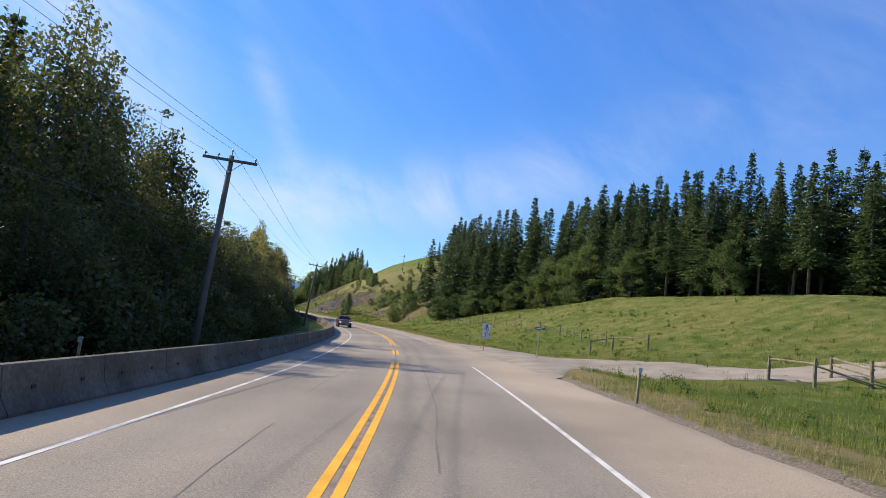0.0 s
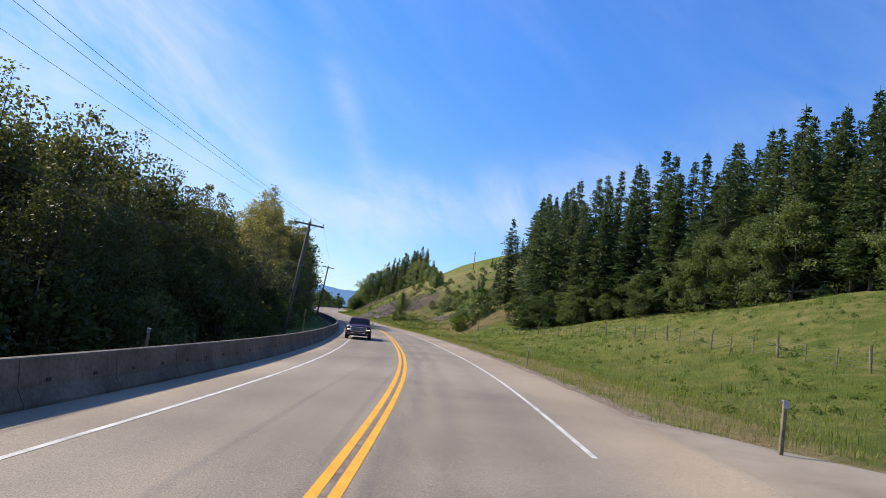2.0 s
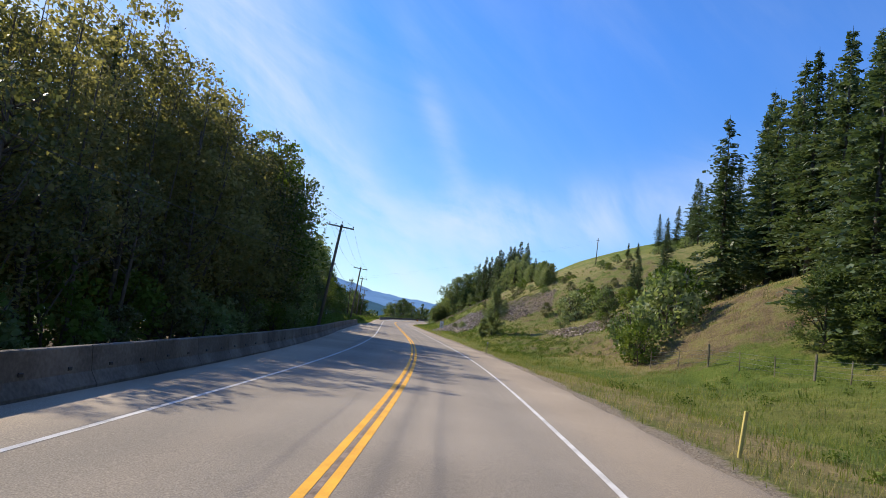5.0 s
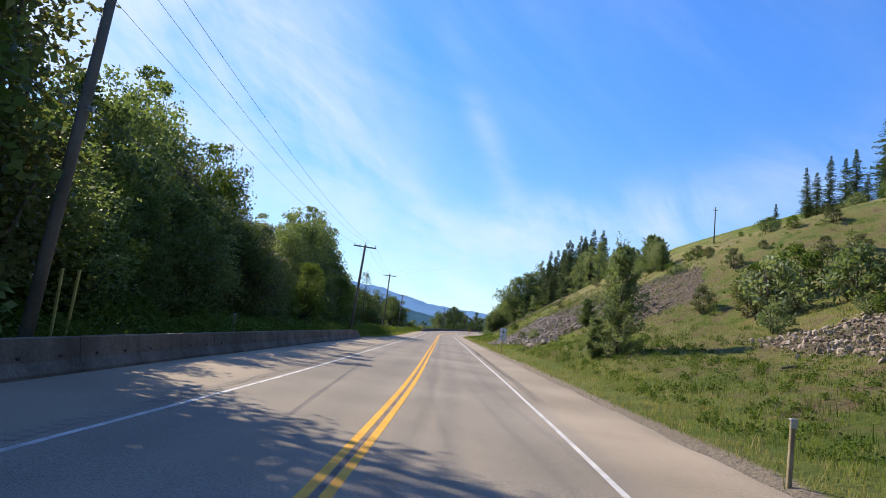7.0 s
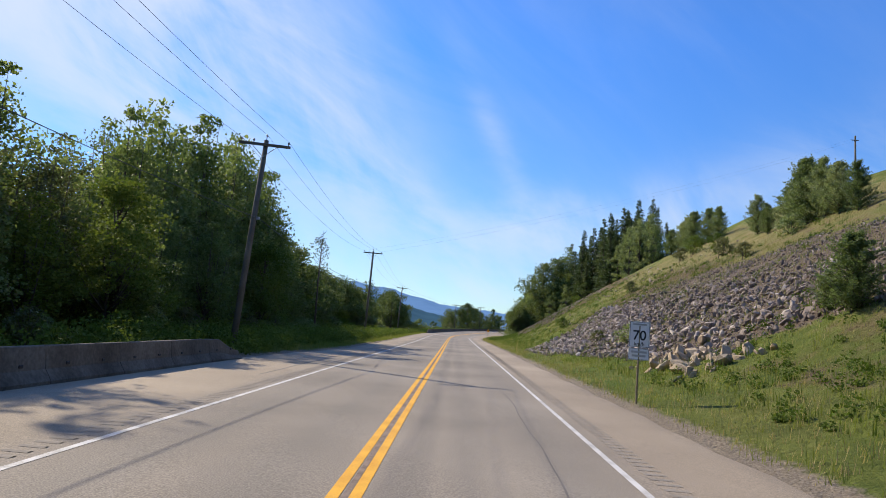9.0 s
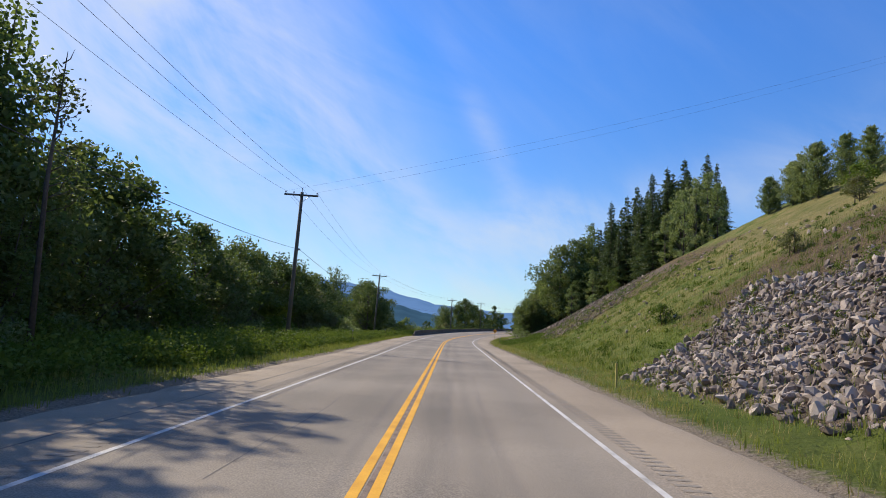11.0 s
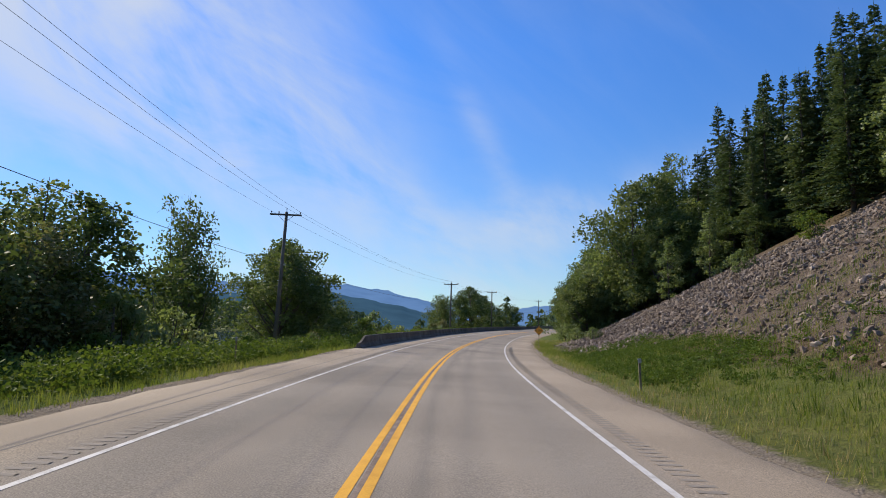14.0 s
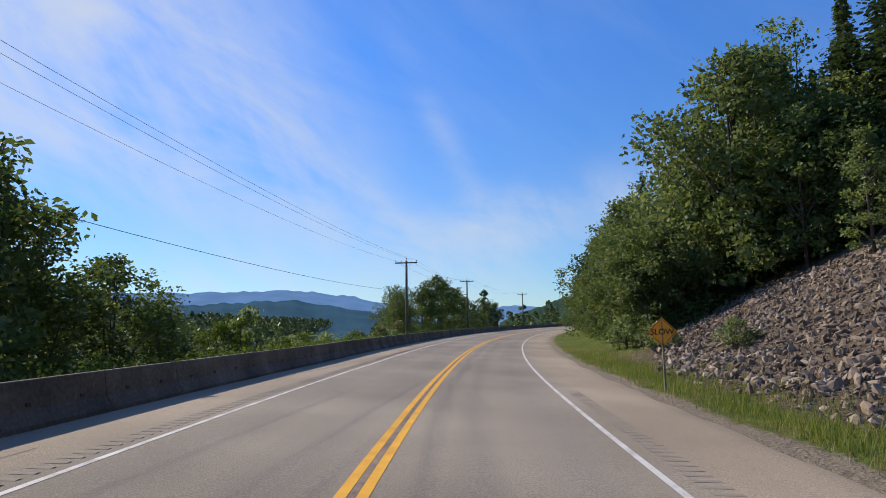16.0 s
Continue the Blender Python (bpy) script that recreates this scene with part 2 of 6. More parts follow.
def tube(points, radii, sides=6, cap=True):
    """Vertices and faces of a tapered tube along points."""
    pts = [Vector(p) for p in points]
    verts, faces = [], []
    for i, p in enumerate(pts):
        d = (pts[min(i + 1, len(pts) - 1)] - pts[max(i - 1, 0)]).normalized()
        a = d.orthogonal().normalized() if abs(d.z) < 0.9 else (Vector((1, 0, 0)) - d * d.x).normalized()
        b = d.cross(a)
        for k in range(sides):
            w = 2 * math.pi * k / sides
            verts.append(p + (a * math.cos(w) + b * math.sin(w)) * radii[i])
    for i in range(len(pts) - 1):
        for k in range(sides):
            j = (k + 1) % sides
            faces.append((i * sides + k, i * sides + j, (i + 1) * sides + j, (i + 1) * sides + k))
    if cap:
        faces.append(tuple(range(sides))[::-1])
        faces.append(tuple(range((len(pts) - 1) * sides, len(pts) * sides)))
    return verts, faces


def join(*pieces):
    verts, faces = [], []
    for v, f in pieces:
        o = len(verts)
        verts.extend(v)
        faces.extend(tuple(i + o for i in q) for q in f)
    return verts, faces


# ---- the road's line and the lie of the land ----
# Stations along the yellow line: y, x, height, cross fall in degrees (to the right side).
LINE = np.array([
    (-330, -93, 2.4, -3), (-290, -70.5, 2.3, -3), (-250, -51, 2.25, -3), (-222, -39.6, 2.25, -3),
    (-196.3, -30.3, 2.25, -3), (-174, -22.9, 1.85, -3), (-151.5, -16.5, 1.55, -3), (-129.4, -11.3, 1.25, -3),
    (-107.5, -7.7, 0.95, -2.8), (-85, -4.9, 0.72, -2.3), (-62, -2.7, 0.48, -1.2), (-40, -1.5, 0.28, -0.2),
    (-20, -1.05, 0.1, 0.6), (0, -1.0, 0.0, 0.8), (24, -1.0, -0.12, 0.5), (48, -1.0, -0.25, 0.2),
    (79, -1.05, -0.4, -0.2), (99.8, -1.05, -0.45, 0.3)])
ROAD_RADIUS, ROAD_TURN = 520.0, 110.0


def spline(t, v):
    """A natural cubic through (t, v)."""
    n = len(t)
    h = np.diff(t)
    a = np.zeros((n, n))
    r = np.zeros(n)
    a[0, 0] = a[-1, -1] = 1
    for i in range(1, n - 1):
        a[i, i - 1], a[i, i], a[i, i + 1] = h[i - 1], 2 * (h[i - 1] + h[i]), h[i]
        r[i] = 6 * ((v[i + 1] - v[i]) / h[i] - (v[i] - v[i - 1]) / h[i - 1])
    m = np.linalg.solve(a, r)

    def at(q):
        q = np.asarray(q, float)
        i = np.clip(np.searchsorted(t, q) - 1, 0, n - 2)
        d, e = q - t[i], t[i + 1] - q
        return (m[i] * e**3 + m[i + 1] * d**3) / (6 * h[i]) + (v[i] / h[i] - m[i] * h[i] / 6) * e + (v[i + 1] / h[i] - m[i + 1] * h[i] / 6) * d
    return at


ARC = np.array([130, 150, 170, 190, 215, 240, 270, 300, 340, 380, 420.0])
YS = np.concatenate([LINE[:, 0], ARC])
XS = np.concatenate([LINE[:, 1], -1.05 + ROAD_RADIUS - np.sqrt(ROAD_RADIUS**2 - (ARC - ROAD_TURN) ** 2)])
road_x = spline(YS, XS)


def road_z(y):
    return np.interp(y, np.concatenate([LINE[:, 0], [130, 170, 400]]), np.concatenate([LINE[:, 2], [-0.55, -0.5, 1.0]]))


def road_bank(y):
    return np.interp(y, np.concatenate([LINE[:, 0], [140, 180, 400]]), np.concatenate([LINE[:, 3], [1.8, 2.5, 2.5]]))


def tangent(y):
    dx = (road_x(np.asarray(y) + 0.5) - road_x(np.asarray(y) - 0.5))
    k = 1 / np.sqrt(dx * dx + 1)
    return dx * k, k


def place(y, u):
    """World x, y at the station y and u metres to the right of the yellow line."""
    tx, ty = tangent(y)
    return road_x(y) + u * ty, y - u * tx


def station(x, y):
    """The inverse of place()."""
    s = np.clip(np.asarray(y, float), -330, 420)
    for _ in range(6):
        tx, ty = tangent(s)
        s = np.clip(s + ((x - road_x(s)) * tx + (y - s) * ty) * ty, -330, 420)
    tx, ty = tangent(s)
    return s, (x - road_x(s)) * ty - (y - s) * tx


# Paved half widths beyond the yellow line: station, left edge, right edge.
EDGES = np.array([(-330, 5.9, 7.0), (-200, 5.9, 7.2), (-168, 5.9, 7.0), (-154, 5.9, 6.3), (-125, 5.9, 6.2), (-80, 6.0, 6.1), (-45, 7.2, 6.4), (-20, 8.1, 6.6),
                  (28, 8.1, 6.2), (42, 6.6, 6.2), (100, 6.6, 6.1), (130, 6.7, 6.0), (160, 6.6, 6.3), (420, 6.6, 6.3)])
# Ground height over the road at distances from the pavement's edge, station by station.
SIDE_U = np.array([0, 2.3, 6, 10, 16, 24, 34, 54, 94.0])
RIGHT = {
    -260: (0.0, 0.0, -0.1, 0.1, 0.6, 2.0, 4.0, 7.5, 11),
    -190: (0.0, 0.0, -0.1, 0.2, 0.8, 2.4, 4.6, 8.3, 11),
    -158: (0.0, 0.25, 0.1, 0.4, 1.2, 3.2, 6.0, 9.5, 11.5),
    -130: (0.0, 0.05, 0.0, 0.5, 1.9, 5.1, 8.7, 11, 12.5),
    -100: (0.0, 0.0, 0.1, 0.9, 2.9, 6.2, 9.5, 12.5, 15),
    -75: (0.0, -0.1, 0.0, 0.7, 2.4, 5.2, 8.2, 13, 20),
    -55: (0.0, -0.1, 0.0, 0.6, 2.2, 4.6, 8, 15, 25),
    -38: (0.0, -0.1, 0.0, 1.0, 5.0, 9.5, 13, 19, 27),
    -15: (0.0, 0.15, 0.95, 1.9, 4.0, 8.2, 12.5, 20, 28),
    5: (0.0, 0.5, 2.0, 2.7, 4.0, 7.6, 12.5, 22, 30),
    25: (0.0, 0.35, 1.6, 4.4, 8.3, 13, 18, 25, 34),
    60: (0.0, 0.1, 1.5, 4.0, 7.7, 12.5, 18, 26, 36),
    95: (0.0, 0.0, 1.4, 3.8, 7.7, 12.5, 18, 28, 40),
    130: (0.0, 0.0, 1.0, 3.2, 7.0, 12, 18, 29, 44),
    165: (0.0, 0.0, 0.6, 2.4, 5.8, 10.4, 16, 27, 44),
    190: (0.0, 0.0, 0.5, 2.2, 5.2, 9.5, 15, 26, 42),
    420: (0.0, 0.0, 0.5, 2.2, 5.2, 9.5, 15, 26, 42)}
LEFT = {
    -260: (-0.1, -0.4, -1.0, -2.0, -3, -3, -3.5, -4, -5),
    -40: (-0.1, -0.3, -0.8, -1.6, -3, -3, -3.5, -4, -5),
    -15: (0.0, 0.3, 0.5, 0.0, -2, -3, -4, -5, -7.5),
    20: (0.0, 0.3, 0.5, 0.0, -2, -3, -4, -5, -8),
    60: (0.0, 0.1, 0.3, -0.2, -2, -3.5, -5, -8.5, -8.5),
    100: (-0.05, 0.0, 0.1, -0.6, -2.5, -4, -6, -8.5, -8.5),
    130: (-0.1, -0.2, -0.5, -1.6, -4, -6, -9, -10, -10.5),
    420: (-0.1, -0.3, -0.9, -2.2, -4.5, -7, -9.5, -11, -11.5)}


def side_height(table, s, u):
    ks = sorted(table)
    i = np.clip(np.searchsorted(ks, s) - 1, 0, len(ks) - 2)
    k = np.array(ks, float)
    w = np.clip((s - k[i]) / (k[i + 1] - k[i]), 0, 1)
    w = w * w * (3 - 2 * w)
    rows = np.array([table[q] for q in ks])
    j = np.clip(np.searchsorted(SIDE_U, u) - 1, 0, len(SIDE_U) - 2)
    f = np.clip((u - SIDE_U[j]) / (SIDE_U[j + 1] - SIDE_U[j]), 0, 1)
    at = lambda r: rows[r, j] * (1 - f) + rows[r, j + 1] * f
    return at(i) * (1 - w) + at(i + 1) * w


def wavy(x, y, size):
    return (np.sin(x / size * 1.3 + 1.7 * np.sin(y / size * 0.9)) + np.sin(y / size * 1.1 + 1.3 * np.sin(x / size * 1.2 + 2)) + np.sin((x + y) / size * 2.3)) / 3


def ground_at(x, y):
    x, y = np.asarray(x, float), np.asarray(y, float)
    s, u = station(x, y)
    right_edge, left_edge = np.interp(s, EDGES[:, 0], EDGES[:, 2]), np.interp(s, EDGES[:, 0], EDGES[:, 1])
    over = np.abs(u) - np.where(u > 0, right_edge, left_edge)
    side = np.where(u > 0, side_height(RIGHT, s, over), side_height(LEFT, s, over))
    bank = np.clip(u, -left_edge, right_edge) * -np.tan(np.radians(road_bank(s)))
    rough = np.clip((over - 1) / 6, 0, 1) * (0.22 * wavy(x, y, 4) + 0.09 * wavy(x, y, 1.1)) + np.clip((over - 22) / 30, 0, 1) * 1.2 * wavy(x, y, 17)
    under = 0.15 * np.clip(-over / 0.4, 0, 1)
    z = road_z(s) + bank + side * np.clip(over / 0.5, 0, 1) + rough * (u > -40) - under
    far_shore = -9.0 + 1.6 * np.clip((-x - 172) / 25, 0, 1)
    return np.where(x < -172, np.maximum(z, far_shore), z)


def on_ground(y, u):
    x, yy = place(y, u)
    return float(x), float(yy), float(ground_at(x, yy))


def zone(s, u, s0, s1, u0, u1, soft=3.0):
    """One inside a stretch of the plan, fading out over soft metres."""
    f = lambda d: np.clip(d / soft + 0.5, 0, 1)
    return f(s - s0) * f(s1 - s) * f(u - u0) * f(u1 - u)


WOOD_EDGE = spline(np.array([-260, -190, -150, -130, -108, -90, -80, -70, -60, -48.0]), np.array([120, 95, 72, 57, 45, 41.5, 40, 35.5, 28, 25.0]))


def heap(s, u):
    """The heap of broken rock between its toe and its top."""
    toe = np.interp(s, [15, 22, 26, 28, 34, 56, 74, 84], [17, 15.3, 13.4, 11.4, 9.9, 8.7, 10, 17])
    top = np.interp(s, [15, 24, 38, 58, 74, 84], [24, 27, 26.5, 24.3, 20.5, 18])
    return np.clip((u - toe) / 0.8, 0, 1) * np.clip((top - u) / 1.5, 0, 1) * np.clip((s - 15) / 2, 0, 1) * np.clip((70 - s) / 6, 0, 1)


def boulders(s, u):
    """The pile of pale boulders beside the verge."""
    return zone(s, u, 51, 76, 8.7, 18, 1.2) * np.clip((67 + (u - 8.5) * 0.85 - s) / 1.5, 0, 1)


def cover(s, u):
    """Shares of bare earth, straw, gravel and stone."""
    wood = np.clip((u - WOOD_EDGE(np.clip(s, -260, -48))) / 3, 0, 1) * (s < -40)
    bare = np.maximum.reduce([wood, zone(s, u, -48, -22, 15, 30) * 0.5, zone(s, u, -22, 60, 12, 45, 8) * 0.4, zone(s, u, 0, 13, 7.6, 11, 3) * 0.6, zone(s, u, -30, 24, 9, 24, 4) * 0.45, zone(s, u, 56, 82, 13.5, 28, 5) * 0.66, zone(s, u, 82, 104, 10, 17, 5) * 0.34,
                              zone(s, u, 106, 130, 10.8, 34, 4) * 0.72, zone(s, u, 122, 190, 11, 34, 4) * 0.9, zone(s, u, -330, 40, -40, -12, 6), zone(s, u, 150, 330, 13, 90, 5), 0.42 * (u < -45)])
    dry = np.maximum.reduce([zone(s, u, -46, -24, 13, 30, 4) * 0.62, zone(s, u, 40, 112, 20, 50, 6) * 0.55, zone(s, u, -45, 130, 12, 60, 8) * 0.45, zone(s, u, -330, -45, 6, 11, 3) * 0.6, zone(s, u, -330, 60, 18, 120, 10) * 0.36, 0.25 + 0 * s])
    edge = np.where(u > 0, np.interp(s, EDGES[:, 0], EDGES[:, 2]), np.interp(s, EDGES[:, 0], EDGES[:, 1]))
    gravel = np.clip(1.15 - (np.abs(u) - edge) / 0.5, 0, 1)
    stone = np.maximum.reduce([zone(s, u, -14, -4, 18.5, 26, 2), heap(s, u), boulders(s, u), zone(s, u, 118, 186, 13.5, 30, 3), zone(s, u, 146, 182, 8.2, 20, 1.5), 0 * s])
    return bare, dry, gravel, stone


def ground_material():
    m = bpy.data.materials.new("roadside_ground")
    m.use_nodes = True
    n, l = m.node_tree.nodes, m.node_tree.links
    b = n["Principled BSDF"]
    b.inputs["Roughness"].default_value = 1.0
    b.inputs["Specular IOR Level"].default_value = 0.15
    geo = n.new("ShaderNodeNewGeometry")

    def tex(scale, detail=4.0, rough=0.6):
        t = n.new("ShaderNodeTexNoise")
        t.inputs["Scale"].default_value, t.inputs["Detail"].default_value, t.inputs["Roughness"].default_value = scale, detail, rough
        l.new(geo.outputs["Position"], t.inputs["Vector"])
        return t.outputs["Fac"]

    def ramp(fac, *stops):
        r = n.new("ShaderNodeValToRGB")
        e = r.color_ramp.elements
        while len(e) < len(stops):
            e.new(0.5)
        for k, (p, c) in enumerate(stops):
            e[k].position, e[k].color = p, (*c, 1)
        l.new(fac, r.inputs[0])
        return r.outputs[0]

    def blend(fac, a, c):
        x = n.new("ShaderNodeMix")
        x.data_type = "RGBA"
        l.new(fac, x.inputs[0])
        l.new(a, x.inputs[6])
        l.new(c, x.inputs[7])
        return x.outputs[2]

    def share(name, noise_out, sharp):
        """The share of a cover, broken up by noise."""
        at = n.new("ShaderNodeAttribute")
        at.attribute_name = name
        x = n.new("ShaderNodeMath")
        x.operation = "ADD"
        l.new(at.outputs["Fac"], x.inputs[0])
        l.new(noise_out, x.inputs[1])
        y = n.new("ShaderNodeMapRange")
        y.inputs[1].default_value, y.inputs[2].default_value = 1.0 - sharp, 1.0 + sharp
        l.new(x.outputs[0], y.inputs[0])
        return y.outputs[0]

    wide, mid, fine, grit = tex(0.07), tex(0.6, 5), tex(4, 6, 0.7), tex(22, 3)
    grass = blend(fine, ramp(mid, (0.36, (0.050, 0.082, 0.012)), (0.62, (0.140, 0.172, 0.030))), ramp(wide, (0.4, (0.090, 0.128, 0.020)), (0.6, (0.18, 0.168, 0.05))))
    straw = ramp(fine, (0.3, (0.17, 0.14, 0.055)), (0.7, (0.29, 0.23, 0.11)))
    earth = ramp(fine, (0.3, (0.05, 0.036, 0.022)), (0.5, (0.115, 0.083, 0.048)), (0.72, (0.20, 0.148, 0.09)))
    gravel = ramp(grit, (0.3, (0.16, 0.13, 0.095)), (0.7, (0.35, 0.29, 0.22)))
    stone = ramp(fine, (0.3, (0.068, 0.051, 0.037)), (0.55, (0.155, 0.118, 0.086)), (0.75, (0.28, 0.22, 0.165)))
    col = blend(share("dry", mid, 0.18), grass, straw)
    col = blend(share("bare", mid, 0.12), col, earth)
    col = blend(share("stone", mid, 0.12), col, stone)
    col = blend(share("gravel", fine, 0.15), col, gravel)
    l.new(col, b.inputs["Base Color"])
    bump = n.new("ShaderNodeBump")
    bump.inputs["Strength"].default_value, bump.inputs["Distance"].default_value = 1.0, 0.25
    l.new(fine, bump.inputs["Height"])
    l.new(bump.outputs[0], b.inputs["Normal"])
    return m


def build_ground():
    xs = np.concatenate([[-4500, -3000, -2000, -1200, -800, -600, -500, -440, -400, -370, -340, -300, -250, -210, -190, -175, -160, -140], np.arange(-110, -40, 4), np.arange(-40, 45, 0.7), np.arange(45, 130, 3), [140, 160, 200, 260, 350, 500, 800, 1200, 2000, 3000, 4500]])
    ys = np.concatenate([[-4500, -2500, -1200, -700, -450, -380], np.arange(-330, 260, 1.2), np.arange(260, 430, 5), [440, 480, 550, 650, 800, 1000, 1400, 2000, 3000, 4500]])
    gx, gy = np.meshgrid(xs, ys)
    gz = ground_at(gx, gy)
    nx, ny = len(xs), len(ys)
    verts = np.stack([gx.ravel(), gy.ravel(), gz.ravel()], 1)
    idx = np.arange(nx * ny).reshape(ny, nx)
    faces = np.stack([idx[:-1, :-1].ravel(), idx[:-1, 1:].ravel(), idx[1:, 1:].ravel(), idx[1:, :-1].ravel()], 1)
    ob = mesh_object("ground", verts.tolist(), faces.tolist(), ground_material(), smooth=True)
    s, u = station(gx.ravel(), gy.ravel())
    for name, values in zip(("bare", "dry", "gravel", "stone"), cover(s, u)):
        ob.data.attributes.new(name, "FLOAT", "POINT").data.foreach_set("value", np.ascontiguousarray(values, dtype=np.float32))
    return tagged(ob, "grassy roadside land rising to a hill", "ground", kind="structure")


build_ground()


def road_material():
    """Asphalt that is dustier on its shoulders and darker along the wheel tracks."""
    m = material("worn_asphalt", [(0.160, 0.138, 0.111), (0.25, 0.216, 0.173), (0.36, 0.312, 0.251)], 0.16, 48, 0.88, 0.75, 0.01, mix=1.6)
    n, l = m.node_tree.nodes, m.node_tree.links
    b = n["Principled BSDF"]
    base = b.inputs["Base Color"].links[0].from_socket
    lane = n.new("ShaderNodeAttribute")
    lane.attribute_name = "lateral"
    geo = n["Geometry"]
    stretch = n.new("ShaderNodeMapping")
    stretch.inputs["Scale"].default_value = (1.0, 0.06, 1.0)
    streak = n.new("ShaderNodeTexNoise")
    streak.inputs["Scale"].default_value, streak.inputs["Detail"].default_value = 1.6, 5
    l.new(geo.outputs["Position"], stretch.inputs[0])
    l.new(stretch.outputs[0], streak.inputs["Vector"])
    shift = n.new("ShaderNodeMath")
    shift.operation = "MULTIPLY_ADD"
    l.new(streak.outputs["Fac"], shift.inputs[0])
    shift.inputs[1].default_value = 0.9
    l.new(lane.outputs["Fac"], shift.inputs[2])
    scale = n.new("ShaderNodeMapRange")
    scale.inputs[1].default_value, scale.inputs[2].default_value = -8.45, 8.45 + 0.9
    l.new(shift.outputs[0], scale.inputs[0])
    r = n.new("ShaderNodeValToRGB")
    e = r.color_ramp.elements
    dust, plain, track = (1.32, 1.22, 1.08), (1.02, 1.0, 0.98), (0.88, 0.88, 0.885)
    stops = [(-8.4, dust), (-4.6, (1.2, 1.13, 1.03)), (-3.9, plain), (-2.75, track), (-1.9, plain), (-1.0, track), (-0.2, plain), (0.3, plain), (0.62, (0.80, 0.80, 0.81)), (0.95, plain), (1.35, (0.85, 0.85, 0.86)), (1.8, plain), (2.7, track), (3.6, plain), (4.3, (1.22, 1.14, 1.04)), (8.4, dust)]
    while len(e) < len(stops):
        e.new(0.5)
    for k, (p, c) in enumerate(stops):
        e[k].position, e[k].color = (p + 0.45 + 8.45) / 17.8, (c[0] / 2, c[1] / 2, c[2] / 2, 1)
    l.new(scale.outputs[0], r.inputs[0])
    mul = n.new("ShaderNodeMix")
    mul.data_type, mul.blend_type, mul.inputs[0].default_value = "RGBA", "MULTIPLY", 1.0
    l.new(base, mul.inputs[6])
    l.new(r.outputs[0], mul.inputs[7])
    twice = n.new("ShaderNodeMix")
    twice.data_type, twice.blend_type, twice.inputs[0].default_value = "RGBA", "ADD", 1.0
    l.new(mul.outputs[2], twice.inputs[6])
    l.new(mul.outputs[2], twice.inputs[7])
    l.new(twice.outputs[2], b.inputs["Base Color"])
    return m


def road_height(y, u):
    return road_z(y) - np.tan(np.radians(road_bank(y))) * u


def strip(name, u0, u1, y0, y1, lift, mat, step=2.0, columns=1, parent=None, wander=0.0):
    """A band of the carriageway between two distances from the yellow line."""
    yy = np.arange(y0, y1 + 0.01, step)
    verts, faces = [], []
    for y in yy:
        for k in range(columns + 1):
            u = u0 + (u1 - u0) * k / columns + wander * (math.sin(y * 0.31 + u0) + math.sin(y * 0.83 + 2 * u0) * 0.5 + math.sin(y * 2.3) * 0.15)
            x, w = place(y, u)
            verts.append((x, w, road_height(y, u) + lift))
    c = columns + 1
    for i in range(len(yy) - 1):
        for k in range(columns):
            faces.append((i * c + k, i * c + k + 1, (i + 1) * c + k + 1, (i + 1) * c + k))
    return mesh_object(name, verts, faces, mat, parent)


def build_road():
    yy = np.arange(-322, 418, 1.0)
    n = 34
    le, re = np.interp(yy, EDGES[:, 0], EDGES[:, 1]), np.interp(yy, EDGES[:, 0], EDGES[:, 2])
    ragged = 0.10 * np.sin(yy * 1.9) * np.sin(yy * 0.43) + 0.07 * np.sin(yy * 0.77 + 1)
    us = [(-le - ragged) * (1 - k / n) + (re + 0.12 * np.sin(yy * 1.3) * np.sin(yy * 0.51 + 2)) * k / n for k in range(n + 1)]
    us = np.stack(us, 1)
    y2 = np.repeat(yy[:, None], n + 1, 1)
    x, w = place(y2, us)
    z = road_height(y2, us)
    z[:, 0] -= 0.10
    z[:, -1] -= 0.10
    verts = np.stack([x.ravel(), w.ravel(), z.ravel()], 1)
    idx = np.arange(len(verts)).reshape(len(yy), n + 1)
    faces = np.stack([idx[:-1, :-1].ravel(), idx[:-1, 1:].ravel(), idx[1:, 1:].ravel(), idx[1:, :-1].ravel()], 1)
    ob = mesh_object("road", verts.tolist(), faces.tolist(), road_material(), smooth=True)
    ob.data.attributes.new("lateral", "FLOAT", "POINT").data.foreach_set("value", us.ravel().astype(np.float32))
    return tagged(ob, "worn grey two-lane asphalt road with dusty shoulders", "road", kind="structure")


road = build_road()


def line(name, u, width, y0, y1, mat, label):
    return tagged(strip(name, u - width / 2, u + width / 2, y0, y1, 0.005, mat, 1.0), label, "road marking", kind="structure")


for y0, y1 in ((-320, 415),):
    line("white_line", -3.64, 0.105, y0, y1, WHITE, "solid white painted edge line on the asphalt")
for y0, y1 in ((-320, -167.3), (-142, 415)):
    line("white_line", 3.6, 0.105, y0, y1, WHITE, "solid white painted edge line on the asphalt")
for y0, y1 in ((-320, -167.6), (-161.8, -156.7), (-149.8, 415)):
    for u in (-0.118, 0.118):
        line("yellow_line", u, 0.135, y0, y1, YELLOW, "worn yellow painted centre line on the asphalt")
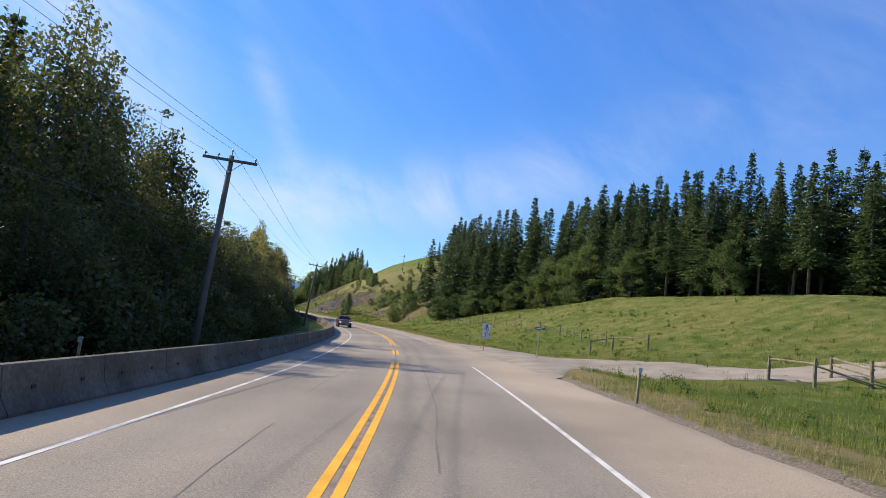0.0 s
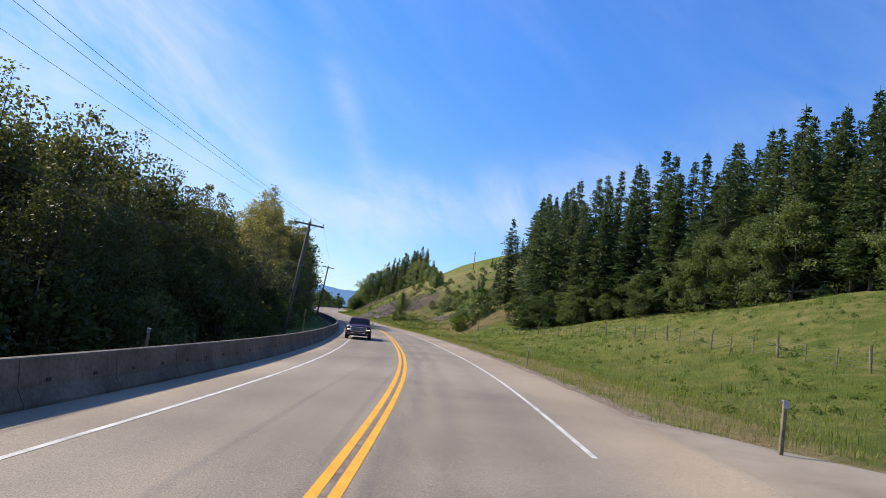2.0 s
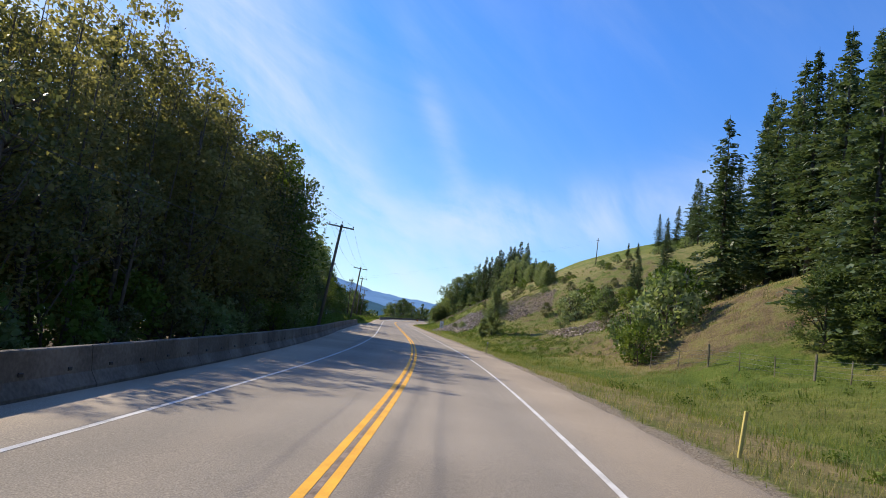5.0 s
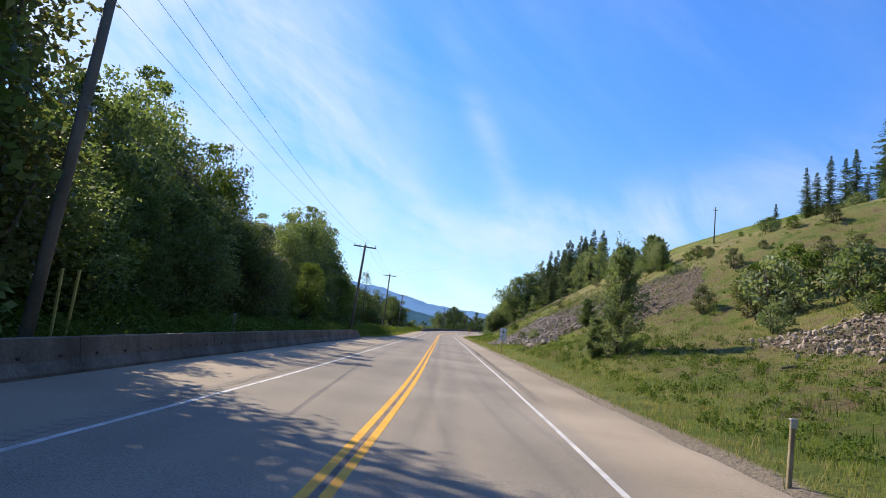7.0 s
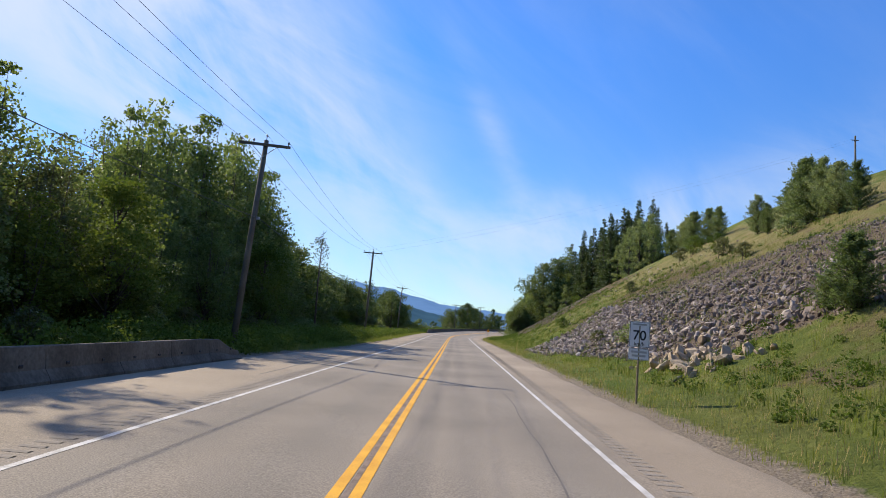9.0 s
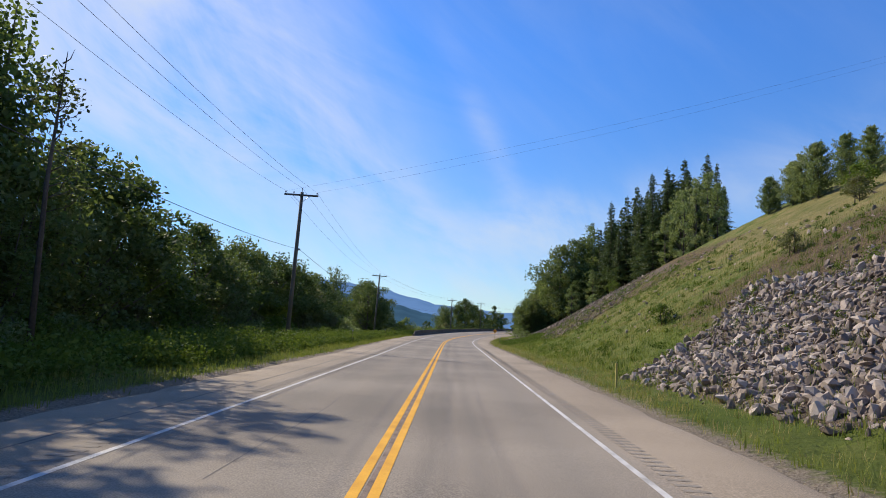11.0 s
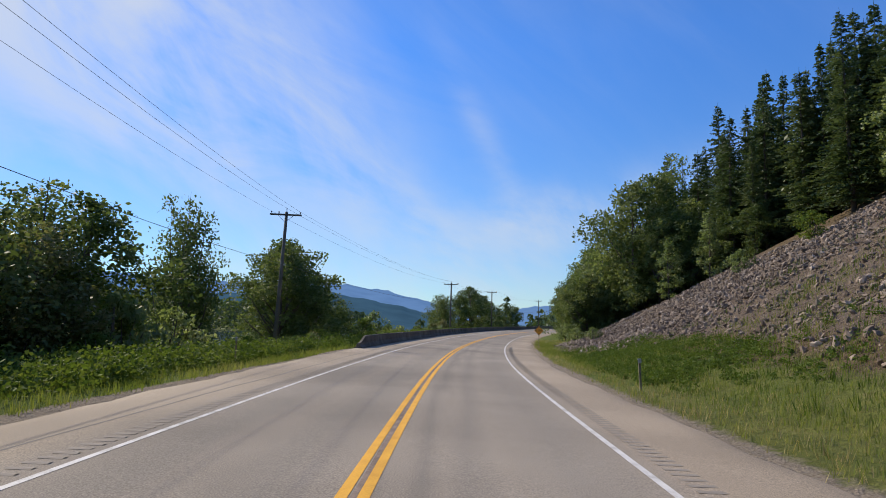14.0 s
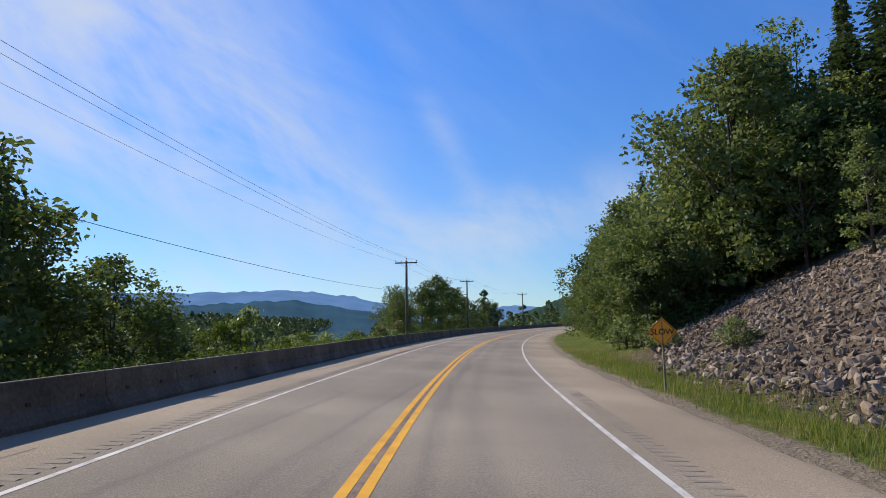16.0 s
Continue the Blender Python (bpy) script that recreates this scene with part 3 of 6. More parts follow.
# sealed cracks and the paving seam
seals = [(-4.9, 20, 150, 0.05, 0.04)]
crack_rng = random.Random(8)
for base_u in (1.35, -1.7, 2.55, -2.9):
    y = -205.0
    while y < 240:
        run = crack_rng.uniform(8, 30)
        if crack_rng.random() < 0.09:
            seals.append((base_u + crack_rng.uniform(-0.25, 0.25), y, y + run, crack_rng.uniform(0.015, 0.03), crack_rng.uniform(0.03, 0.09)))
        y += run + crack_rng.uniform(2, 12)
tagged(strip("paving_seam", -0.035, 0.035, -210, 420, 0.003, SEAM, 0.5, wander=0.01), "rough spalled paving seam between the yellow lines", "road crack", kind="structure")
for u, y0, y1, w, wander in seals:
    tagged(strip("crack_seal", u - w / 2, u + w / 2, y0, y1, 0.003, TAR, 0.5, wander=wander), "dark sealed crack running along the asphalt", "road crack", kind="structure")


def rumble(u0, u1, y0, y1, rise):
    """Milled ridges beside the edge line."""
    verts, faces = [], []
    y = y0
    while y < y1:
        o = len(verts)
        for q, h in ((y, 0.004), (y + 0.07, rise), (y + 0.13, 0.004)):
            for u in (u0, u1):
                x, w = place(q, u)
                verts.append((x, w, road_height(q, u) + h))
        faces += [(o, o + 1, o + 3, o + 2), (o + 2, o + 3, o + 5, o + 4)]
        y += 0.30
    ob = mesh_object("rumble_strip", verts, faces, MILLED)
    return tagged(ob, "milled rumble ridges beside the white edge line", "rumble strip", kind="stuff")


rumble(-4.2, -3.87, -45, 230, 0.013)
rumble(3.9, 4.25, -20, 160, 0.008)


def driveway():
    far = [(5.6, -136), (7.0, -138), (9, -142), (12, -146), (14.4, -149), (17, -154), (20, -158), (24, -161), (30, -165)]
    near = [(5.6, -173), (7.0, -171), (9, -166.5), (12, -165), (14.4, -164.5), (17, -164), (20, -164.5), (24, -166.5), (30, -170)]
    verts, faces, cols = [], [], 44
    us = np.arange(5.8, 30, 0.6)
    for u in us:
        a, b = np.interp(u, [p[0] for p in far], [p[1] for p in far]), np.interp(u, [p[0] for p in near], [p[1] for p in near])
        for k in range(cols + 1):
            y = a + (b - a) * k / cols
            x, w = place(y, u)
            rise = -0.12 if k in (0, cols) else 0.05
            over = u - float(np.interp(y, EDGES[:, 0], EDGES[:, 2]))
            verts.append((float(x), float(w), (float(ground_at(x, w)) + rise if over > 0.9 else max(float(ground_at(x, w)) + rise, float(road_height(y, u)) - 0.008))))
    for i in range(len(us) - 1):
        for k in range(cols):
            o = i * (cols + 1) + k
            faces.append((o, o + 1, o + cols + 2, o + cols + 1))
    ob = mesh_object("driveway", verts, faces, SHOULDER, smooth=True)
    tagged(ob, "dusty gravel driveway joining the road", "driveway", kind="structure")


driveway()


def barrier(y0, y1, u_of, taper=0):
    """Precast units three metres long, with a sloping unit at one end."""
    prof = [(-0.30, 0), (-0.30, 0.08), (-0.15, 0.32), (-0.09, 0.79), (-0.07, 0.81), (0.07, 0.81), (0.09, 0.79), (0.15, 0.32), (0.30, 0.08), (0.30, 0)]
    n = len(prof)
    count = int((y1 - y0) / 3)
    for i in range(count):
        y = y0 + 3 * i
        rings = [(y, 1.0), (y + 2.975, 1.0)]
        if taper < 0 and i == 0:
            rings = [(y - 0.2, 0.38), (y + 0.6, 0.5), (y + 1.9, 0.97), (y + 2.975, 1.0)]
        if taper > 0 and i == count - 1:
            rings = [(y, 1.0), (y + 1.0, 0.97), (y + 2.4, 0.5), (y + 3.2, 0.38)]
        verts, faces = [], []
        for q, k in rings:
            u = u_of(q)
            for du, z in prof:
                px, py = place(q, u + du)
                verts.append((float(px), float(py), float(road_height(q, u)) + z * k - 0.01))
        for r in range(len(rings) - 1):
            faces += [(r * n + k, r * n + (k + 1) % n, (r + 1) * n + (k + 1) % n, (r + 1) * n + k) for k in range(n)]
        faces += [tuple(range(n))[::-1], tuple(range((len(rings) - 1) * n, len(rings) * n))]
        ob = mesh_object("concrete_barrier", verts, faces, CONCRETE)
        tagged(ob, "weathered grey precast concrete roadside barrier", "barrier", "concrete barriers along the road")
        # lifting slots low in the face
        for q in (y + 0.75, y + 2.2):
            u = u_of(q) + 0.142
            px, py = place(q, u)
            tx, ty = tangent(q)
            bm = box(0, 0, 0, 0.03, 0.13, 0.07, 0.01)
            slot = part("lifting_slot", bm, SIGN_BLACK, ob, "dark lifting slot")
            slot.matrix_basis = Matrix.Translation((float(px), float(py), float(road_height(q, u)) + 0.40)) @ Matrix.Rotation(-math.atan2(float(tx), float(ty)), 4, "Z")


barrier(-250, 26, lambda y: -float(np.interp(y, [-330, -80, -45, -20, 30], [5.55, 5.65, 6.8, 7.65, 7.75])), 1)
barrier(141.7, 401, lambda y: -6.25, -1)


# ---- trees ----
def leaf_quads(rng, centers, sizes, flat=0.8):
    """Small diamond leaves facing every way at the given centres."""
    n = len(centers)
    a = rng.normal(size=(n, 3))
    a[:, 2] *= flat
    a /= np.linalg.norm(a, axis=1)[:, None]
    b = np.cross(a, rng.normal(size=(n, 3)))
    b /= np.linalg.norm(b, axis=1)[:, None] + 1e-9
    s = sizes[:, None]
    return np.stack([centers - a * s, centers + b * s * 0.6, centers + a * s, centers - b * s * 0.6], 1)


def quads_object(name, quads, mat, parent=None, label=""):
    q = np.asarray(quads, float)
    faces = np.arange(len(q) * 4).reshape(-1, 4)
    return mesh_object(name, q.reshape(-1, 3).tolist(), faces.tolist(), mat, parent, label)


def conifer_quads(h, r, seed, whorls, bare, boughs=7):
    """Boughs of needle sprays: upswept near the tip, drooping low down, uneven from side to side."""
    rng = np.random.default_rng(seed)
    out = []
    a1, a2, a3 = rng.uniform(0, 6.28, 3)
    for i in range(whorls * boughs):
        f = bare + (1 - bare) * rng.random() ** 1.12
        z = h * f
        w = rng.uniform(0, 2 * math.pi)
        lump = 1 + 0.20 * math.sin(2 * w + a1 + f * 7) + 0.16 * math.sin(f * h * 1.3 + a2) + 0.14 * math.sin(5 * w + a3 - f * 11)
        reach = r * (1.01 - f) ** 0.86 * min(1, 0.6 + (f - bare) * 4) * lump + 0.12
        length = reach * rng.uniform(0.5, 1.1)
        droop = 0.48 - 0.62 * f + rng.uniform(-0.16, 0.16)
        n = 4 + int(length / 0.25)
        j = np.arange(n)
        d = length * (j + 0.7) / n
        zz = z - droop * d + 0.30 * d * d / max(length, 0.3) * abs(droop) + rng.normal(0, 0.05, n)
        g = w + rng.choice((-1, 1), n) * rng.uniform(0.15, 0.95, n)
        ll = (0.24 + 0.12 * length * (1 - j / n)) * rng.uniform(0.7, 1.3, n)
        wd = (0.075 + 0.022 * length) * rng.uniform(0.6, 1.3, n)
        p0 = np.stack([math.cos(w) * d, math.sin(w) * d, zz], 1)
        p1 = p0 + np.stack([np.cos(g) * ll, np.sin(g) * ll, rng.uniform(-0.55, 0.3, n) * ll], 1)
        nn = np.stack([-np.sin(g) * wd, np.cos(g) * wd, rng.normal(0, 0.10, n)], 1)
        out.append(np.stack([p0 + nn * 0.5, p0 - nn * 0.5, p1 - nn * 0.45, p1 + nn * 0.45], 1))
    tip = np.array([[[0.07, 0, h * 0.93], [-0.07, 0, h * 0.93], [-0.01, 0, h * 1.03], [0.01, 0, h * 1.03]], [[0, 0.07, h * 0.93], [0, -0.07, h * 0.93], [0, -0.01, h * 1.03], [0, 0.01, h * 1.03]]])
    return np.concatenate(out + [tip])


def crown_clumps(rng, h, r, clumps, low, lean=0.0):
    f = low + (1 - low) * rng.random(clumps) ** 0.9
    t = (f - low) / (1 - low)
    shape = np.sin(np.pi * np.clip(t * 0.78 + 0.2, 0, 0.985)) ** 0.7
    wide = r * shape * rng.uniform(0.45, 1.1, clumps)
    w = rng.uniform(0, 2 * np.pi, clumps)
    lump = 1 + 0.25 * np.sin(3 * w + 5 * f) + 0.15 * np.sin(7 * w)
    return np.stack([wide * lump * np.cos(w) + lean * f, wide * lump * np.sin(w), h * f], 1)


def make_conifer(h, r, seed, whorls=30, bare=0.08, boughs=7, label="dark green conifer with drooping boughs on the hillside", group="conifers"):
    top = empty("conifer_tree", Matrix(), label, "tree", group)
    v, f = tube([(0, 0, -1.0), (0, 0, h * 0.5), (0, 0, h * 0.98)], [0.011 * h + 0.05, 0.007 * h + 0.02, 0.01], 6)
    mesh_object("trunk", v, f, BARK, top, smooth=True)
    quads_object("crown", conifer_quads(h, r, seed, whorls, bare, boughs), NEEDLES, top)
    top["full"] = h
    return top


def make_broadleaf(h, r, seed, mat, clumps=70, per=60, leaf=0.17, low=0.08, size=0.32, label="leafy green deciduous tree with a dense crown", group="roadside trees", name="deciduous_tree", stems=1):
    rng = np.random.default_rng(seed)
    top = empty(name, Matrix(), label, "tree" if "tree" in name or name == "sapling" else "shrub", group)
    c = crown_clumps(rng, h * 0.97, r, clumps, low)
    pieces = []
    for k in range(stems):
        bx, by = (0, 0) if stems == 1 else rng.uniform(-0.3, 0.3, 2) * r
        pieces.append(tube([(bx, by, -0.8), (bx + rng.uniform(-0.2, 0.2), by + rng.uniform(-0.2, 0.2), h * 0.4), (bx * 2 + rng.uniform(-0.3, 0.3), by * 2 + rng.uniform(-0.3, 0.3), h * 0.92)], [0.010 * h + 0.03, 0.007 * h + 0.02, 0.015], 6))
    for k in range(0, clumps, 4):
        x, y, z = c[k]
        zb = max(h * 0.1, z - math.hypot(x, y) * 1.1 - 0.5)
        pieces.append(tube([(0, 0, zb), (x * 0.5, y * 0.5, (zb + z) / 2 - 0.1), (x, y, z)], [0.005 * h + 0.02, 0.003 * h + 0.012, 0.008], 4))
    tv, tf = join(*pieces)
    mesh_object("trunk", tv, tf, BARK, top, smooth=True)
    spread = rng.uniform(0.45, 0.85, clumps) * r * size
    centers = (c[:, None, :] + np.clip(rng.normal(size=(clumps, per, 3)), -1.6, 1.6) * spread[:, None, None] * np.array([0.6, 0.6, 0.5])).reshape(-1, 3)
    centers = centers[centers[:, 2] > 0.1]
    quads_object("crown", leaf_quads(rng, centers, leaf * rng.uniform(0.6, 1.35, len(centers))), mat, top)
    top["full"] = h
    return top


def make_cottonwood(h, r, seed, mat, leaders=11, per=560, leaf=0.12, label="tall olive-green cottonwood with ragged upright limbs", group="roadside trees", low=0.05, name="cottonwood_tree"):
    """Several ascending limbs, each with its own uneven plume of leaves, over a leafy lower crown."""
    rng = np.random.default_rng(seed)
    top = empty(name, Matrix(), label, "tree", group)
    pieces = [tube([(0, 0, -0.9), (rng.uniform(-0.2, 0.2), 0, h * 0.35), (rng.uniform(-0.3, 0.3), rng.uniform(-0.3, 0.3), h * 0.75)], [0.012 * h + 0.05, 0.009 * h + 0.03, 0.03], 7)]
    clouds = []
    for k in range(leaders):
        w = 2.4 * k + rng.uniform(-0.5, 0.5)
        rank = k / max(leaders - 1, 1)
        tip_h = h * (1.0 - 0.62 * rank ** 1.15) * (1 if k == 0 else rng.uniform(0.9, 1.03))
        out = r * (0.12 + 0.88 * math.sqrt(rank)) * rng.uniform(0.75, 1.1)
        start = tip_h * rng.uniform(0.10, 0.35)
        tip = np.array([math.cos(w) * out, math.sin(w) * out, tip_h])
        foot = np.array([0.0, 0.0, start])
        bend = np.array([math.cos(w) * out * 0.75, math.sin(w) * out * 0.75, start + (tip_h - start) * 0.45])
        pieces.append(tube([tuple(foot), tuple(bend), tuple(tip - [0, 0, 0.3])], [0.006 * h + 0.02, 0.004 * h + 0.012, 0.008], 4))
        knots = 8
        t = np.clip(0.25 + 0.75 * (np.arange(knots) + rng.uniform(0, 1, knots)) / knots, 0, 1)
        axis = np.where((t < 0.5)[:, None], foot + (bend - foot) * (t / 0.5)[:, None], bend + (tip - bend) * ((t - 0.5) / 0.5)[:, None])
        room = r * (0.12 + 0.36 * np.sin(np.pi * np.clip(t * 0.9 + 0.08, 0, 1)))
        axis = axis + np.clip(rng.normal(size=(knots, 3)), -1.4, 1.4) * room[:, None] * 0.36
        m = per // knots
        clouds.append((axis[:, None, :] + np.clip(rng.normal(size=(knots, m, 3)), -1.6, 1.6) * (room * rng.uniform(0.45, 0.75, knots))[:, None, None] * np.array([1, 1, 0.75])).reshape(-1, 3))
    under = crown_clumps(rng, h * 0.84, r * 1.0, 46, low)
    c = (under[:, None, :] + np.clip(rng.normal(size=(46, 64, 3)), -1.6, 1.6) * r * 0.15).reshape(-1, 3)
    c = np.concatenate(clouds + [c])
    c = c[(c[:, 2] > 0.1) & (c[:, 2] < h * 1.01)]
    tv, tf = join(*pieces)
    mesh_object("trunk", tv, tf, BARK, top, smooth=True)
    quads_object("crown", leaf_quads(rng, c, leaf * rng.uniform(0.55, 1.4, len(c))), mat, top)
    top["full"] = h
    return top


def make_pyramid(h, r, seed):
    """A young poplar branched to the ground, with upswept shoots."""
    rng = np.random.default_rng(seed)
    top = empty("poplar_tree", Matrix(), "bushy pyramid-shaped young poplar on the grassy slope", "tree", "young poplars")
    pieces, clouds = [tube([(0, 0, -0.6), (0.05, 0, h * 0.5), (0, 0, h * 0.97)], [0.09, 0.06, 0.01], 6)], []
    for k in range(170):
        f = 0.01 + 0.97 * rng.random() ** 1.1
        w = rng.uniform(0, 6.28)
        lump = 1 + 0.10 * math.sin(2 * w + 1.3 * seed) + 0.07 * math.sin(f * 14 + seed)
        out = r * (1.04 - f) ** 0.62 * min(1.0, 0.72 + 1.6 * f) * rng.uniform(0.4, 1.12) * lump
        a = np.array([0, 0, h * f * 0.9])
        b = a + np.array([math.cos(w) * out, math.sin(w) * out, out * rng.uniform(0.3, 1.0)])
        pieces.append(tube([tuple(a), tuple(b)], [0.02, 0.005], 4))
        t = rng.random(100)[:, None] ** 0.6
        clouds.append(a + (b - a) * t + rng.normal(size=(100, 3)) * (0.07 + 0.10 * (1 - t)))
    for k in range(6):
        t = rng.random(70)[:, None]
        clouds.append(np.array([0, 0, h * 0.72]) + np.array([rng.uniform(-0.5, 0.5), rng.uniform(-0.5, 0.5), h * rng.uniform(0.16, 0.29)]) * t + rng.normal(size=(70, 3)) * 0.09)
    tv, tf = join(*pieces)
    mesh_object("trunk", tv, tf, BARK, top, smooth=True)
    c = np.concatenate(clouds)
    quads_object("crown", leaf_quads(rng, c, 0.058 * rng.uniform(0.6, 1.4, len(c))), POPLAR, top)
    top["full"] = h
    return top


def make_snag(h, seed):
    """A thin half-dead tree: bare forked twigs with a few leaves."""
    rng = np.random.default_rng(seed)
    top = empty("deciduous_tree", Matrix(), "thin half-dead tree with bare forked twigs", "tree", "roadside trees")
    pieces, clouds = [tube([(0, 0, -0.8), (0.15, 0, h * 0.55), (0.05, 0.1, h)], [0.11, 0.07, 0.012], 6)], []
    for k in range(34):
        z = h * rng.uniform(0.45, 0.96)
        w, out = rng.uniform(0, 6.28), rng.uniform(0.5, 1.7) * (1.25 - z / h)
        mid = np.array([math.cos(w) * out * 0.6, math.sin(w) * out * 0.6, z + out * 0.35])
        end = np.array([math.cos(w) * out, math.sin(w) * out, z + out * rng.uniform(0.7, 1.2)])
        pieces.append(tube([(0.08, 0, z), tuple(mid), tuple(end)], [0.028, 0.016, 0.005], 4))
        if rng.random() < 0.55:
            clouds.append(end + rng.normal(size=(26, 3)) * 0.2)
    tv, tf = join(*pieces)
    mesh_object("trunk", tv, tf, BARK, top, smooth=True)
    c = np.concatenate(clouds)
    quads_object("crown", leaf_quads(rng, c, 0.08 * rng.uniform(0.6, 1.4, len(c))), LEAVES, top)
    top["full"] = h
    return top


def conifer_stand(name, label, spots, seed, mat):
    """Trees behind the first rows, too many to tell apart: joined spires of needle clumps."""
    rng = np.random.default_rng(seed)
    quads = []
    for y, u, top in spots:
        x, yy, z = on_ground(y, u)
        h = top + float(road_z(y)) - z
        k = 760
        f = 0.04 + 0.95 * rng.random(k) ** 1.1
        r = h * 0.19 * (1.03 - f) ** 0.85 * rng.uniform(0.5, 1.1, k) + 0.1
        w = rng.uniform(0, 6.28, k)
        out = np.stack([np.cos(w), np.sin(w), 0 * w], 1)
        side = np.stack([-np.sin(w), np.cos(w), 0 * w], 1)
        a = np.array([x, yy, z]) + out * (r * 0.35)[:, None] + np.stack([0 * f, 0 * f, h * f], 1)
        b = np.array([x, yy, z]) + out * r[:, None] + np.stack([0 * f, 0 * f, h * f - r * rng.uniform(0.1, 0.5, k)], 1)
        n = side * (0.09 + r * 0.10)[:, None]
        quads.append(np.stack([a + n, a - n, b - n * 0.6, b + n * 0.6], 1))
    return tagged(quads_object(name, np.concatenate(quads), mat), label, "woodland", kind="stuff")


def plant(models, spots, seed, jitter=0.0, widths=(0.9, 1.12)):
    """The models, copied to (station, distance, height over the road's level, or None for the model's own)."""
    rnd = random.Random(seed)
    order = list(models)
    for i, (y, u, top) in enumerate(spots):
        src = order[rnd.randrange(len(order))]
        x, yy, z = on_ground(y + rnd.uniform(-jitter, jitter), u + rnd.uniform(-jitter, jitter))
        m = Matrix.Translation((x, yy, z)) @ Matrix.Rotation(rnd.uniform(0, 6.28), 4, "Z") @ Matrix.Rotation(rnd.uniform(-0.035, 0.035), 4, "X")
        k = 1.0 if top is None else max(0.15, (top + float(road_z(y)) - z) / src["full"])
        if src.get("used"):
            ob = copy_thing(src, m)
        else:
            src["used"], ob = 1, src
            ob.matrix_basis = m
        w = k ** 0.8 * rnd.uniform(*widths)
        ob.scale = (w, w, k)


FIRS = [make_conifer(22, 4.3, 1, 44, 0.05, 12), make_conifer(19, 4.2, 2, 40, 0.04, 12), make_conifer(24, 4.6, 3, 46, 0.12, 12), make_conifer(17, 3.9, 4, 36, 0.03, 12), make_conifer(21, 3.7, 5, 42, 0.16, 12), make_conifer(23, 4.9, 6, 46, 0.08, 12)]
BARE_FIRS = [make_conifer(21, 4.0, 7, 38, 0.28, 12, "tall conifer with a bare lower trunk at the wood's edge"), make_conifer(19, 3.8, 8, 36, 0.22, 12, "tall conifer with a bare lower trunk at the wood's edge")]
BROAD = [make_broadleaf(14, 3.4, 11, LEAVES, 74, 100, 0.12), make_broadleaf(16, 3.8, 12, LEAVES, 84, 100, 0.12)]
DENSE = [make_broadleaf(10, 3.0, 17, LEAVES, 80, 100, 0.11, 0.0), make_broadleaf(9, 3.3, 18, WEEDS, 76, 100, 0.11, 0.0)]
SLIM = [make_broadleaf(11, 1.7, 21, POPLAR, 60, 46, 0.15, 0.06, 0.5, "slim pale green poplar on the slope", "young poplars", "poplar_tree"), make_broadleaf(9, 1.5, 22, POPLAR, 50, 46, 0.15, 0.05, 0.5, "slim pale green poplar on the slope", "young poplars", "poplar_tree")]
BUSH = [make_broadleaf(3.0, 1.5, 31, WEEDS, 34, 40, 0.12, 0.1, 0.45, "bushy green shrub on the grassy slope", "shrubs", "shrub", 3), make_broadleaf(2.2, 1.4, 32, POPLAR, 30, 40, 0.11, 0.1, 0.45, "bushy green shrub on the grassy slope", "shrubs", "shrub", 3), make_broadleaf(4.2, 1.7, 33, LEAVES, 40, 44, 0.13, 0.06, 0.42, "bushy green shrub on the grassy slope", "shrubs", "shrub", 3)]

TALL = [make_cottonwood(15, 3.0, 61, LEAVES), make_cottonwood(17, 3.2, 62, LEAVES, 13), make_cottonwood(14, 2.6, 63, LEAVES, 10), make_cottonwood(16, 3.4, 64, LEAVES, 13, 560), make_cottonwood(13, 2.8, 65, WEEDS, 11)]
TALL_GOLD = [make_cottonwood(15, 3.0, 76, GOLD, 12, label="tall olive-gold cottonwood with ragged upright limbs"), make_cottonwood(17, 3.2, 77, GOLD, 13, label="tall olive-gold cottonwood with ragged upright limbs")]
TALL_GREEN = [make_cottonwood(15, 3.4, 66, SUNLIT_GREEN, 12, 600, 0.13, "mid-green leafy tree in a mixed wood, leaves coloured bright for sun", "hillside leafy trees", name="birch_tree"), make_cottonwood(13, 3.2, 67, SUNLIT_GREEN, 11, 600, 0.13, "mid-green leafy tree in a mixed wood, leaves coloured bright for sun", "hillside leafy trees", name="birch_tree")]
DENSE_GREEN = [make_broadleaf(9, 3.2, 68, GREEN, 84, 100, 0.12, 0.0), make_broadleaf(10, 3.0, 69, GREEN, 84, 100, 0.12, 0.0)]
# Shrubs whose leaf colour already holds the shade of the wood.
DARK_BUSH = [make_broadleaf(3.0, 1.5, 85, SHADED_LEAVES, 40, 44, 0.11, 0.05, 0.45, "olive shrub behind the barrier, leaves coloured dark for shade", "shrubs", "shrub", 3), make_broadleaf(2.4, 1.5, 86, SHADED_LEAVES, 36, 44, 0.10, 0.05, 0.45, "olive shrub behind the barrier, leaves coloured dark for shade", "shrubs", "shrub", 3)]
SHADY = [make_cottonwood(13, 3.2, 87, GREEN, 11, 600, 0.13, "leafy green alder standing by the river bank", name="alder_tree")]
BRIGHT = [make_broadleaf(8, 2.6, 78, WEEDS, 90, 110, 0.085, 0.0, label="bright yellow-green leafy young tree at the wood's edge")]
